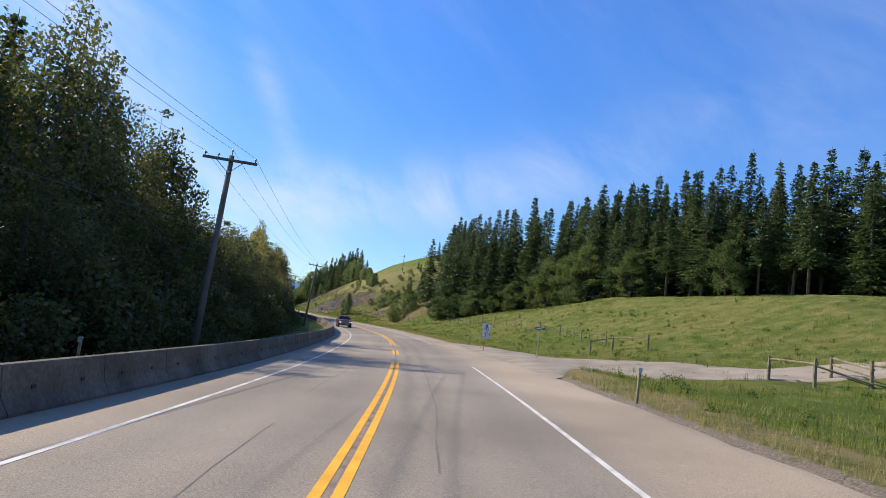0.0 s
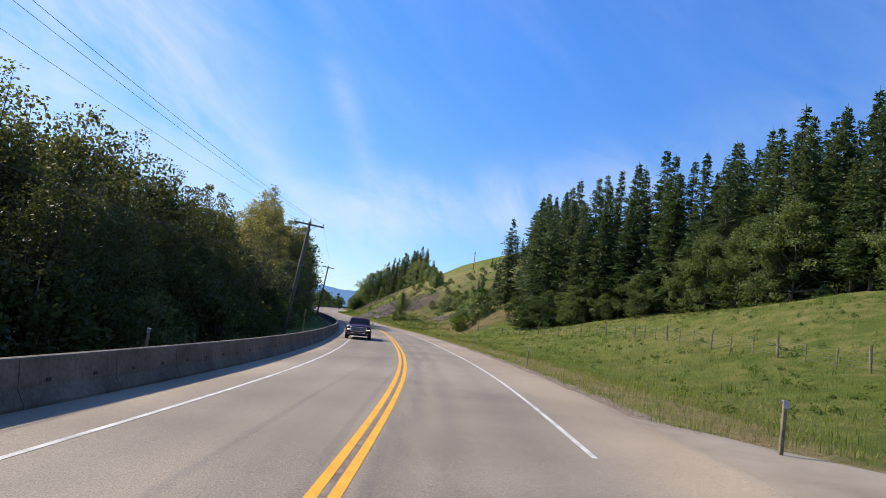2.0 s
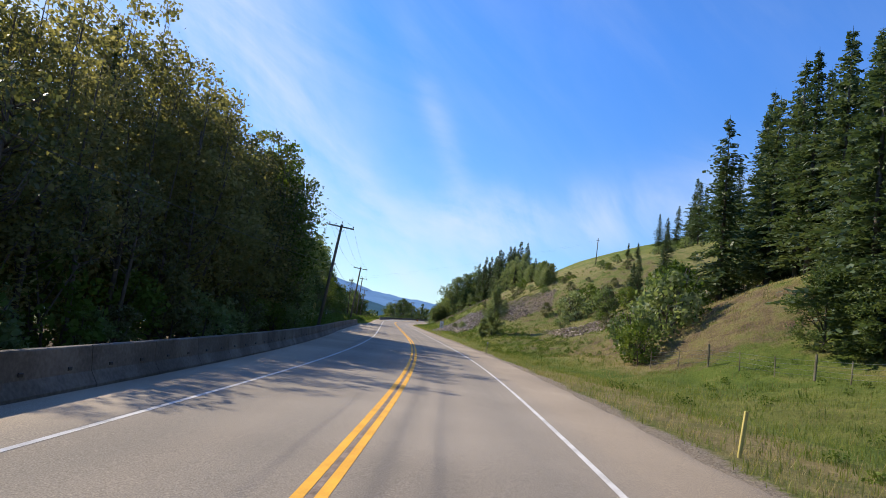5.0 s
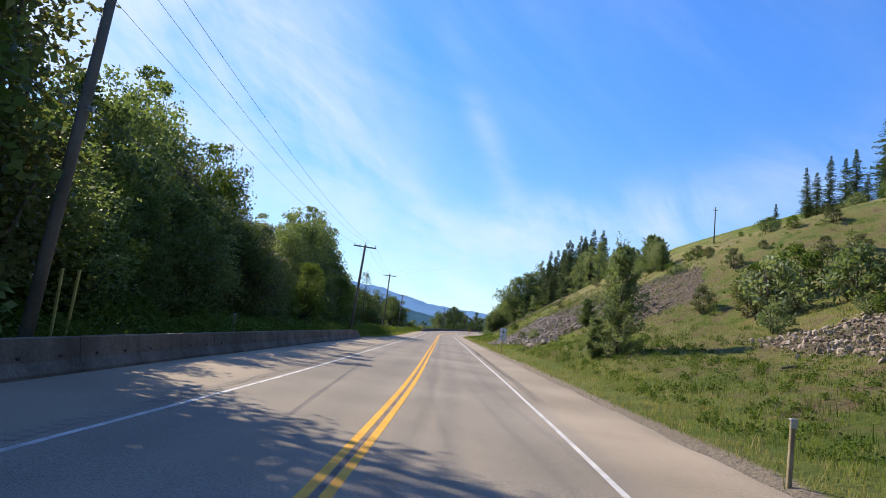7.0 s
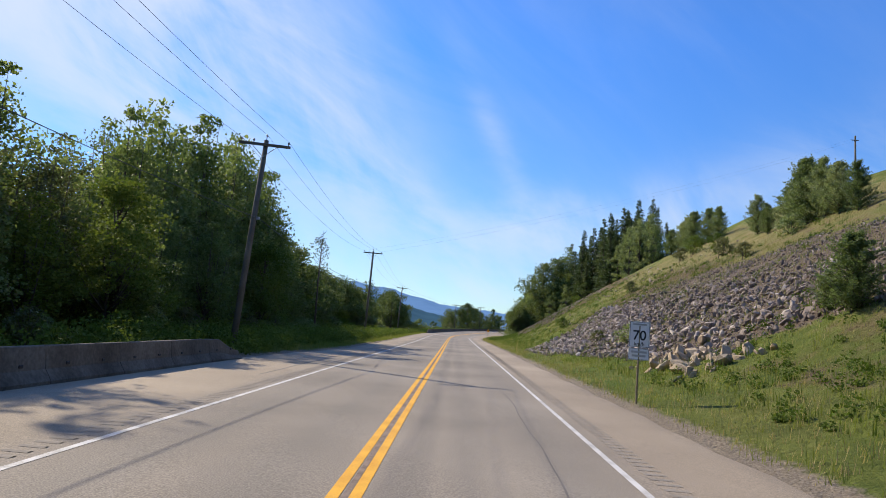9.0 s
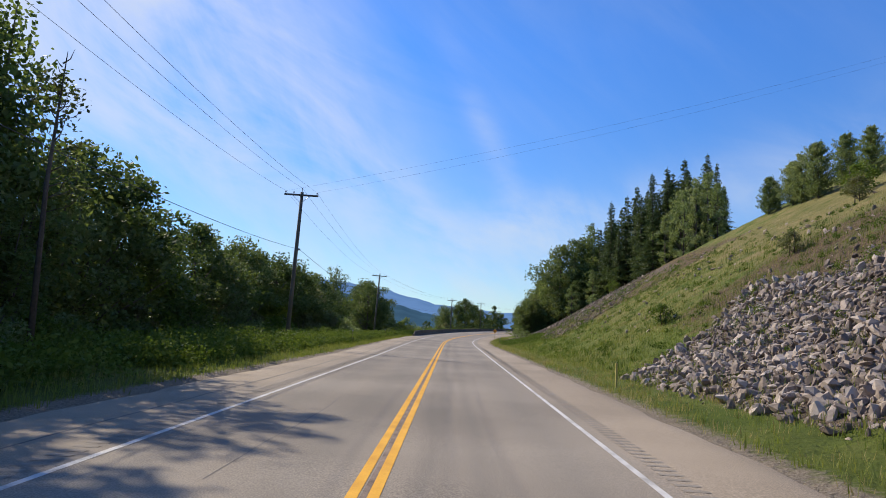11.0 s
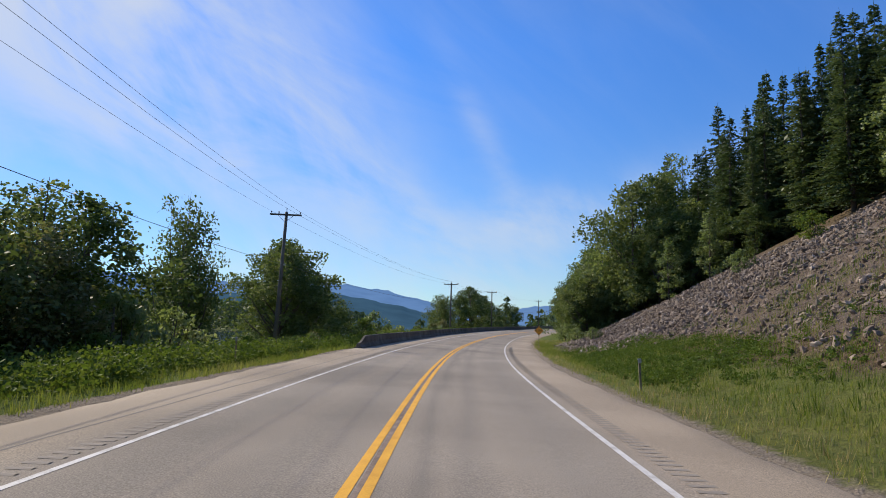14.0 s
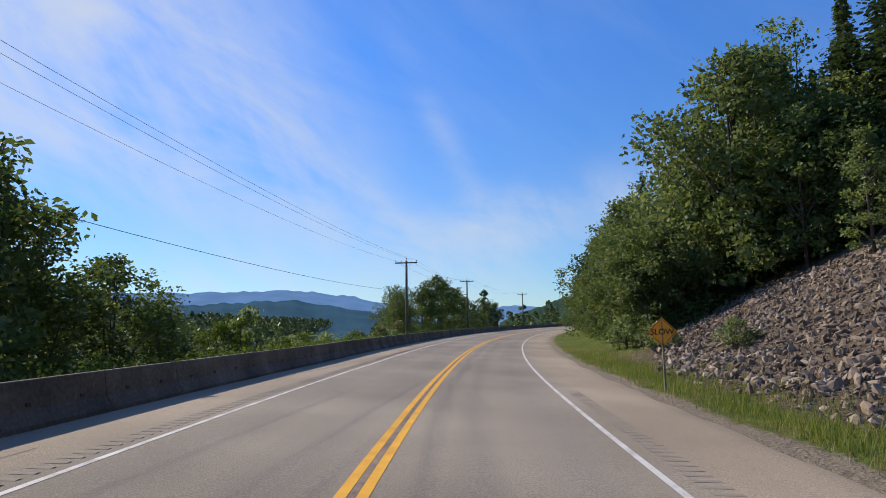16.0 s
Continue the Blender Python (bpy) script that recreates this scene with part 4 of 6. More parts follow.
TALL_DARK = [make_cottonwood(15, 3.2, 81, SHADED_LEAVES, 13, 560, 0.13, "tall tree in a dense roadside wood, leaves coloured dark for shade", name="alder_tree"), make_cottonwood(17, 3.3, 82, SHADED_LEAVES, 14, 560, 0.13, "tall tree in a dense roadside wood, leaves coloured dark for shade", name="alder_tree"), make_cottonwood(13, 3.0, 83, SHADED_LEAVES, 12, 560, 0.13, "tall tree in a dense roadside wood, leaves coloured dark for shade", name="alder_tree"), make_cottonwood(16, 3.2, 84, LEAVES, 13, 560, 0.11)]
rnd = random.Random(5)
# the conifer wood above the meadow: ragged edge, then taller rows behind
front, back, bare_row = [], [], []
FIR_HEIGHT = np.array([(-200, 18.5), (-130, 20.5), (-115, 22.5), (-102, 21.5), (-95, 22.8), (-85, 24.8), (-76, 23.4), (-60, 22.8), (-48, 21)])
for y in np.arange(-196, -47, 2.5):
    e = float(WOOD_EDGE(y))
    g = lambda u: on_ground(y, u)[2] - float(road_z(y))
    t = float(np.interp(y, FIR_HEIGHT[:, 0], FIR_HEIGHT[:, 1]))
    u = e + rnd.uniform(-0.5, 2.5)
    (bare_row if y < -108 and rnd.random() < 0.7 else front).append((y + rnd.uniform(-1, 1), u, g(u) + t * rnd.uniform(0.6, 0.92)))
    u = e + 4 + rnd.uniform(-1, 2)
    front.append((y + rnd.uniform(-1.5, 1.5), u, g(u) + t * rnd.uniform(0.84, 1.03)))
    u = e + 9 + rnd.uniform(-1, 3)
    back.append((y + rnd.uniform(-1.5, 1.5), u, g(u) + t * rnd.uniform(0.82, 0.98)))
    u = e + 15 + rnd.uniform(-1, 4)
    back.append((y + rnd.uniform(-1.5, 1.5), u, g(u) + t * rnd.uniform(0.8, 0.95)))
plant(BARE_FIRS, bare_row, 8)
front += [(-13.4, 40.4, 35.5), (-27.2, 28.5, 25.5), (-43, 40.3, 33.7), (-57, 43.3, 35), (-20, 40, 33.5), (-30, 38, 32.5), (-36, 37, 32), (-50, 39, 32.5), (-24, 37, 30.5), (-17, 38, 31), (-10, 43, 32)]
front += [(-46, 27, 18), (-45, 29.7, 25), (-48, 26, 14), (-50, 30, 24.5), (-46, 33, 26.5), (-52, 25.5, 15), (-41, 30, 28), (-36, 31, 29), (-33, 32, 29.5), (-29, 32, 27.5), (-27, 33, 25.5), (-24, 34, 23.5), (-38, 34, 30), (-42, 36, 32), (-31, 36, 30), (-20, 36, 22.5)]
plant(FIRS, front, 1)
conifer_stand("conifer_wood", "deep dark conifer wood behind the first rows", back, 11, NEEDLES)
for y, du, h in ((-92, -1.5, 11), (-88, -2, 10), (-84, -1.5, 9), (-80, -2, 10), (-76, -1.2, 7), (-70, -1.5, 6), (-103, -1, 8), (-66, -1, 4), (-62, -1, 6), (-57, -0.5, 6), (-53, -1, 5), (-50, -2, 5), (-118, -1, 8)):
    u = float(WOOD_EDGE(y)) + du
    plant(DENSE_GREEN, [(y, u, on_ground(y, u)[2] - float(road_z(y)) + h)], int(-y), widths=(1.0, 1.2))
# hillside wood beside the rock slopes and along the far curve
front, back, low = [], [], []
upper = spline(np.array([12, 20, 25, 30, 36, 42, 50, 64.0]), np.array([187, 191, 185, 178, 168, 160, 150, 140.0]))
leafy = []
for u in np.arange(13, 47, 2.7):
    for k in range(6):
        y = float(upper(u)) + 1 + k * 4.3 + rnd.uniform(-1.3, 1.3)
        w = u + rnd.uniform(-1, 1)
        g = on_ground(y, w)[2] - float(road_z(y))
        if k == 0:
            low.append((y - 1, w, g + rnd.uniform(4, 8)))
        if u < 27 and k < 3:
            leafy.append((y, w, g + rnd.uniform(9, 13) * (0.75 if u < 17 else 1.0)))
        else:
            (front if k < 3 else back).append((y, w, g + rnd.uniform(13, 19) * (1 if u > 22 else 0.8)))
for y in np.arange(208, 345, 5.0):
    for u in (13.5, 19, 26, 33):
        g = on_ground(y, u)[2] - float(road_z(y))
        (leafy if u < 15 and y < 300 else back).append((y + rnd.uniform(-2, 2), u + rnd.uniform(-1, 2), g + rnd.uniform(10, 16)))
leafy += [(190, 20, 22), (196, 17, 17), (197, 27, 28), (204, 15, 15), (194, 23, 24)]
plant(TALL_GREEN + DENSE_GREEN, leafy, 14, widths=(1.0, 1.25))
front += [(162, 36, 33), (168, 40, 35.5), (173, 44, 38.5), (164, 43, 34.5), (184, 36, 35), (176, 33, 31), (179, 42, 37), (188, 31, 32), (170, 37, 33), (206, 41, 38.5), (178, 42.6, 35), (209, 27.3, 30.5), (166, 50, 32)]
plant(FIRS, front, 2)
conifer_stand("conifer_wood", "dark conifer wood on the hillside above the curve", back, 12, NEEDLES)
for y in np.arange(188, 300, 3.4):
    u = 12.2 + rnd.uniform(-0.8, 1.5) + (2 if y < 188 else 0)
    g = on_ground(y, u)[2] - float(road_z(y))
    low.append((y, u, g + rnd.uniform(5.5, 9.5)))
plant(DENSE_GREEN, low, 13, widths=(1.0, 1.2))
# pale poplars on the brow and along the rock slope
bushy = [make_pyramid(6.0, 2.2, 74), make_pyramid(5.0, 2.1, 75)]
plant(bushy, [(y, u, on_ground(y, u)[2] - float(road_z(y)) + h) for y, u, h in ((115.6, 38.9, 5), (112, 40, 5.5), (109, 39.5, 6), (106, 39.7, 6.5), (103, 41, 6), (99, 41, 5.5), (117, 40.5, 3.5), (70, 33.4, 4.6), (66, 32.6, 3.4), (58.5, 32, 5.4), (56.5, 31.4, 6.4), (54, 31.5, 5.6), (50, 30.4, 4.4), (47, 30, 4.0), (62, 32.6, 4.2), (60, 34, 5.0), (23, 14.8, 3.0), (22.7, 17.2, 2.7), (25, 15.2, 1.6))], 48)
poplars = [(148, 38, 27), (151, 41, 30), (154, 44, 32), (158, 40, 29), (146, 43, 28), (162, 46, 33), (156, 37, 24), (174, 26, 15), (176, 22, 12), (185, 22.5, 16)]
plant(SLIM, poplars, 4)
plant([make_pyramid(7.0, 2.05, 71)], [(-0.9, 11.5, 8.7)], 43, widths=(1.0, 1.0))
plant([make_pyramid(4.2, 1.4, 72)], [(0.2, 10.4, 3.6)], 44, widths=(1.0, 1.1))
# shrubs over the open slope
spots = []
for y, u, h in ((7.5, 24, 3.6), (5.5, 24.5, 4), (9, 27.5, 4), (2.5, 28, 4.2), (1, 27, 3.5), (10, 25, 3.4), (-3, 29, 3), (9, 30, 3.5), (-1, 21, 1.6), (13, 22, 2.2), (-35, 20, 5), (-32, 22, 5.5), (-38, 17, 3.6), (-40, 16, 3), (-29, 19, 2.5), (-24, 24, 3), (-20, 27, 3), (-16, 22, 2), (-26, 30, 3), (-12, 31, 3), (-18, 34, 3), (-6, 36, 3),
                (43, 12.5, 1.2), (50, 12, 1.0), (78, 14, 1.2), (78, 22, 1.5), (84, 30, 2), (90, 34, 2.5), (72, 30, 2), (66, 28, 2), (185, 10.5, 2), (180, 11.5, 1.5), (171, 13, 1.2), (150, 27, 2.2), (160, 25, 2.0)):
    spots.append((y, u, on_ground(y, u)[2] - float(road_z(y)) + h))
for _ in range(70):
    y, u = rnd.uniform(-30, 60), rnd.uniform(24, 58)
    spots.append((y, u, on_ground(y, u)[2] - float(road_z(y)) + rnd.uniform(0.7, 2.2)))
plant(BUSH, spots, 6)
# lone conifers on the brow
brow = []
for y, u, h in ((-1, 30, 6.5), (0.5, 31.5, 7), (2, 32, 7), (1, 35, 8.5), (3, 36.5, 9), (30, 60, 14), (33, 63, 16), (38, 58, 13), (42, 64, 17), (47, 61, 15), (25, 66, 16), (52, 66, 14), (20, 62, 12), (12, 64, 15), (35, 50, 4), (44, 48, 3), (60, 52, 4), (77, 66.5, 10), (81, 73, 11.5), (79, 69.5, 8.5), (76, 75, 12), (72, 78, 13), (66, 80, 12.5), (70, 84, 14), (84, 78, 11)):
    brow.append((y, u, on_ground(y, u)[2] - float(road_z(y)) + h))
plant(FIRS, brow, 7)

# left side wood: low growth in front, tall trees behind; crown heights over the road by station
LOW = np.array([(-215, 5), (-172, 6), (-160, 7), (-150, 7), (-137, 7), (-118, 7.5), (-95, 7), (-80, 8), (-66, 11), (-55, 14), (-46, 16.5), (-36, 17), (-29, 15.5), (-25, 10), (-20, 8.5), (-12, 8), (-3, 8.5), (10, 8), (20, 8), (26, 6.5), (35, 8), (50, 9.5), (57, 8), (62, 7)])
HIGH = np.array([(-215, 10), (-182, 11), (-173, 13), (-168, 16), (-164, 18), (-160, 18), (-157.5, 12.5), (-155, 14.5), (-152, 16), (-148, 15.5), (-144, 13.5), (-141, 10.2), (-126, 11.2), (-112, 12), (-100, 12), (-92, 12), (-82, 12.8), (-78, 12), (-73, 13.8), (-66, 15), (-57, 18), (-50, 20.6), (-45, 21.8), (-36, 21.8), (-29, 20.6), (-25, 18), (-20, 15), (-15, 11.5), (-10, 12), (-5, 15.4), (-1, 16.8), (3, 16.2), (7, 15), (13, 16), (20, 15.8), (24, 13.6), (27, 12), (30, 9.2), (34, 12.6), (39, 14.8), (46, 16.4), (55, 18.2), (60, 17.8), (66, 17)])
front, middle, back, skirt = [], [], [], []
for y in np.arange(-215, 62, 4.6):
    lo, hi = np.interp(y, LOW[:, 0], LOW[:, 1]), np.interp(y, HIGH[:, 0], HIGH[:, 1])
    front.append((y + rnd.uniform(-1.2, 1.2), -(14.6 + rnd.uniform(-0.8, 1.0)), lo * rnd.uniform(0.82, 1.04)))
    yy = y + 2.3 + rnd.uniform(-1.0, 1.0)
    middle.append((yy, -(17.2 + rnd.uniform(-0.7, 0.7)), min(lo * 0.5 + hi * 0.42, 0.88 * float(np.interp(yy, HIGH[:, 0], HIGH[:, 1]))) * rnd.uniform(0.86, 1.02)))
for y in np.arange(-215, 66, 3.1):
    yy = y + rnd.uniform(-0.7, 0.7)
    hi = float(np.interp(yy, HIGH[:, 0], HIGH[:, 1])) * rnd.uniform(0.9, 1.02)
    far = 1.22 if 2 < yy < 26 else 1.0
    back.append((yy + 18 * (far - 1), -(19.3 + rnd.uniform(-0.6, 0.8)) * far, hi * (far - 0.02 if far > 1 else 1)))
for y in np.arange(-215, 62, 2.6):
    skirt.append((y + rnd.uniform(-1, 1), -(11.8 + rnd.uniform(-0.7, 1.4)), rnd.uniform(0.9, 3.2) if y < -25 else rnd.uniform(0.8, 2.0)))
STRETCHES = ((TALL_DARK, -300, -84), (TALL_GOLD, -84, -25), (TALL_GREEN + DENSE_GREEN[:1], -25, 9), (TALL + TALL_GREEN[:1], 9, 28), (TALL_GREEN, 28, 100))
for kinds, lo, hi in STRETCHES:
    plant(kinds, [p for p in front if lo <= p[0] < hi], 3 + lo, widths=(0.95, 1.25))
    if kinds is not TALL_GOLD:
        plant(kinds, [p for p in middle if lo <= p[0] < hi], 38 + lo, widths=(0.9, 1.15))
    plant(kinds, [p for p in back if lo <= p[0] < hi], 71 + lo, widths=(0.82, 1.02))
plant(TALL + BROAD, [(y + rnd.uniform(-1, 1), -(24 + rnd.uniform(-1, 1.5)), 0.86 * float(np.interp(y, HIGH[:, 0], HIGH[:, 1]))) for y in np.arange(-213, 62, 5.0) if not -84 < y < -25], 31, widths=(0.85, 1.1))
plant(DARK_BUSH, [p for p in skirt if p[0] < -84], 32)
plant(BUSH, [p for p in skirt if p[0] >= -84], 32)
plant(DENSE, [(y, -17.5, 5.5) for y in np.arange(-60, 62, 6.0)], 39, 1.5)
plant(BRIGHT, [(27.5, -14.0, 7.6), (-12, -14.6, 7.2), (31, -13.4, 4.0), (49, -14, 7.5)], 40, widths=(0.85, 1.0))
plant(TALL + TALL_GREEN, [(-32, -13.8, 17), (-28.5, -13.6, 17), (-25.5, -13.6, 16.5), (-22.5, -13.6, 16.5), (-26, -16.5, 18), (-23, -16.5, 17)], 47, widths=(1.0, 1.2))
plant(FIRS, [(-163, -23, 16), (-49, -20, 17)], 33)
# thin bare stems at the wood's edge
stems = [make_snag(6.0, 56), make_snag(5.2, 57)]
plant(stems, [(y + rnd.uniform(-1, 1), -(12.6 + rnd.uniform(-0.5, 1.0)), rnd.uniform(4.4, 7.0)) for y in np.arange(-96, -52, 2.4)], 50)
# a dead snag between the tall trees
plant([make_snag(11, 55)], [(-158.5, -18.5, 13.6), (57, -11.5, 9.8)], 41)
single = [(66, -18, 10.4), (71, -19, 10.6), (75, -19.5, 10.8), (79, -20, 8.8), (84, -20, 8.6), (89, -20, 9.2), (93, -22, 9.6), (98, -21, 7.8), (103, -21, 9.9), (108, -22, 10.2), (113, -20.5, 9.4), (118, -22, 9.4), (121, -20, 9.4), (126, -20.5, 8.8), (131, -21.5, 9.6), (134, -21, 8.8),
          (157, -17.5, 9.0), (161, -18, 9.9), (165, -20, 10.4), (169, -20, 9.0), (174, -19, 6.0), (178, -18.5, 4.4), (231, -16, 8.2), (236, -18, 8.6), (248, -17, 9), (257, -17, 11), (264, -18, 10.5), (272, -18, 9.5), (284, -19, 8), (296, -18, 7.5), (310, -20, 8)]
plant(DENSE_GREEN + SHADY, single, 34, widths=(1.0, 1.25))
plant(DENSE, [(y + rnd.uniform(-1.5, 1.5), -(20 + rnd.uniform(-1.5, 3)), rnd.uniform(4.2, 7.0)) for y in np.arange(64, 134, 3.4)], 46, widths=(1.0, 1.3))
plant(BUSH, [(64 + 2.6 * k, -(17.2 + rnd.uniform(-1, 2.5)), rnd.uniform(1.0, 2.8)) for k in range(30)] + [(143 + 2.2 * k, -(13.5 + rnd.uniform(-2, 5)), rnd.uniform(-0.6, 1.2)) for k in range(44)], 37)
plant(SHADY, [(145.5, -21, 12.0), (147.5, -22, 9)], 35, widths=(0.68, 0.8))
plant(BUSH, [(183, -15, 2.9), (181, -16, 2.2), (212, -13, 1.8), (216, -14, 1.5), (192, -17, 1), (152, -12, 1.2), (205, -14, 1.2), (147, -11, 0.9), (224, -14, 2.5)], 36)


# ---- utility poles and cables ----
def utility_pole(y, u, top, lean, label="leaning weathered wooden utility pole with a crossarm"):
    """Shaft, crossarm, braces, insulators; returns the cable points."""
    x, yy, z = on_ground(y, u)
    h = top + float(road_z(y)) - z
    tx, ty = tangent(y)
    base = Matrix.Translation((x, yy, z)) @ Matrix.Rotation(-math.atan2(float(tx), float(ty)), 4, "Z") @ Matrix.Rotation(radians(lean), 4, "Y")
    ob = empty("utility_pole", base, label, "utility pole", "utility poles along the road")
    v, f = tube([(0, 0, -1.2), (0, 0, h * 0.5), (0, 0, h)], [0.17, 0.145, 0.115], 10)
    mesh_object("shaft", v, f, WOOD, ob, smooth=True)
    part("crossarm", box(0, -0.16, h - 0.25, 2.5, 0.10, 0.13, 0.012), WOOD, ob)
    for sx in (-1, 1):
        v, f = tube([(sx * 0.62, -0.17, h - 0.30), (0, -0.13, h - 0.85)], [0.018, 0.018], 5)
        mesh_object("brace", v, f, STEEL, ob)
    ends = []
    for px in (-1.15, -0.55, 1.15):
        v, f = tube([(px, -0.16, h - 0.19), (px, -0.16, h - 0.12), (px, -0.16, h - 0.10), (px, -0.16, h - 0.04), (px, -0.16, h + 0.0)], [0.02, 0.02, 0.055, 0.06, 0.03], 8)
        mesh_object("insulator", v, f, CERAMIC, ob, "grey porcelain insulator", smooth=True)
        ends.append(base @ Vector((px, -0.16, h)))
    v, f = tube([(0, 0, h), (0, 0, h + 0.18), (0, 0, h + 0.22), (0, 0, h + 0.30)], [0.02, 0.02, 0.055, 0.03], 8)
    mesh_object("insulator", v, f, CERAMIC, ob, "grey porcelain insulator", smooth=True)
    ends[1] = base @ Vector((0, 0, h + 0.28))
    part("cable_bracket", box(0.16, 0, h * 0.62, 0.22, 0.10, 0.14, 0.01), STEEL, ob)
    ends.append(base @ Vector((0.24, 0, h * 0.62)))
    return ends


POLES = [(-235, -8.8, 8.6, 1), (-168.6, -9.05, 8.55, 2.2), (-98.9, -9.15, 9.05, 4.2), (-24.7, -8.95, 10.3, 4.6), (30, -9.25, 10.2, 3.4), (83.7, -10.8, 11.2, 1.4), (146.3, -13.75, 10.25, 2.4), (208, -9.0, 8.8, 0.5), (252, -9.8, 9.6, 0), (306, -10, 9.5, 0)]
heads = [utility_pole(*p) for p in POLES]


def cable(a, b, sag, radius, label):
    n = 22
    pts = [a.lerp(b, k / n) - Vector((0, 0, 4 * sag * (k / n) * (1 - k / n))) for k in range(n + 1)]
    v, f = tube(pts, [radius] * (n + 1), 4)
    tagged(mesh_object("overhead_cable", v, f, WIRE, smooth=True), label, "cable", "overhead cables")


for a, b in zip(heads[:-1], heads[1:]):
    for k in range(3):
        cable(a[k], b[k], 0.9, 0.007, "thin dark overhead power wire between poles")
    cable(a[3], b[3], 0.8, 0.013, "thick black overhead communication cable between poles")
# a branch line up the hill
bx, by, bz = on_ground(82.2, 51.6)
hill = empty("utility_pole", Matrix.Translation((bx, by, bz)), "thin bare wooden pole on the grassy brow", "utility pole", "utility poles along the road")
hv, hf = tube([(0, 0, -1), (0, 0, 7.2)], [0.15, 0.10], 8)
mesh_object("shaft", hv, hf, WOOD, hill, smooth=True)
part("crossarm", box(0, 0, 6.6, 0.9, 0.09, 0.1, 0.01), WOOD, hill)
for k, dx in ((0, -0.4), (2, 0.4)):
    cable(heads[5][k], Vector((bx + dx, by, bz + 6.7)), 1.2, 0.0045, "thin dark overhead power wire crossing the road")


# ---- signs and posts ----
def text_mesh(words, size, mat, parent, loc, name="lettering"):
    cu = bpy.data.curves.new(name, "FONT")
    cu.body, cu.size, cu.align_x, cu.align_y, cu.extrude = words, size, "CENTER", "CENTER", 0.001
    cu.offset = size * 0.012
    tmp = new(name, cu)
    me = bpy.data.meshes.new_from_object(tmp.evaluated_get(bpy.context.evaluated_depsgraph_get()))
    bpy.data.objects.remove(tmp)
    bpy.data.curves.remove(cu)
    me.materials.clear()
    me.materials.append(mat)
    ob = new(name, me)
    ob.parent = parent
    ob.matrix_basis = Matrix.Translation(loc) @ Matrix.Rotation(math.pi / 2, 4, "X")
    return ob


def plate(w, h, z, y=0.0, corner=0.03):
    bm = bmesh.new()
    pts = []
    for cx, cz, a0 in ((w / 2 - corner, z + h / 2 - corner, 0), (-w / 2 + corner, z + h / 2 - corner, 90), (-w / 2 + corner, z - h / 2 + corner, 180), (w / 2 - corner, z - h / 2 + corner, 270)):
        for k in range(4):
            a = radians(a0 + 30 * k)
            pts.append(bm.verts.new((cx + corner * math.cos(a), y, cz + corner * math.sin(a))))
    f = bm.faces.new(pts)
    r = bmesh.ops.extrude_face_region(bm, geom=[f])
    bmesh.ops.translate(bm, vec=(0, 0.004, 0), verts=[v for v in r["geom"] if isinstance(v, bmesh.types.BMVert)])
    return bm


def rim(w, h, z, t, inset, y, corner=0.02):
    """A printed border: a flat frame inside the plate's edge."""
    bm = bmesh.new()
    ow, oh = w / 2 - inset, h / 2 - inset
    o = [bm.verts.new((sx * ow, y, z + sz * oh)) for sx, sz in ((-1, -1), (1, -1), (1, 1), (-1, 1))]
    i = [bm.verts.new((sx * (ow - t), y, z + sz * (oh - t))) for sx, sz in ((-1, -1), (1, -1), (1, 1), (-1, 1))]
    for k in range(4):
        bm.faces.new((o[k], o[(k + 1) % 4], i[(k + 1) % 4], i[k]))
    return bm


def stand_pose(y, u, base=None, lean=0.0, turn=0.0):
    x, yy, z = on_ground(y, u)
    if base is not None:
        z = base + float(road_z(y))
    tx, ty = tangent(y)
    return Matrix.Translation((x, yy, z)) @ Matrix.Rotation(-math.atan2(float(tx), float(ty)) + turn, 4, "Z") @ Matrix.Rotation(radians(lean), 4, "Y")


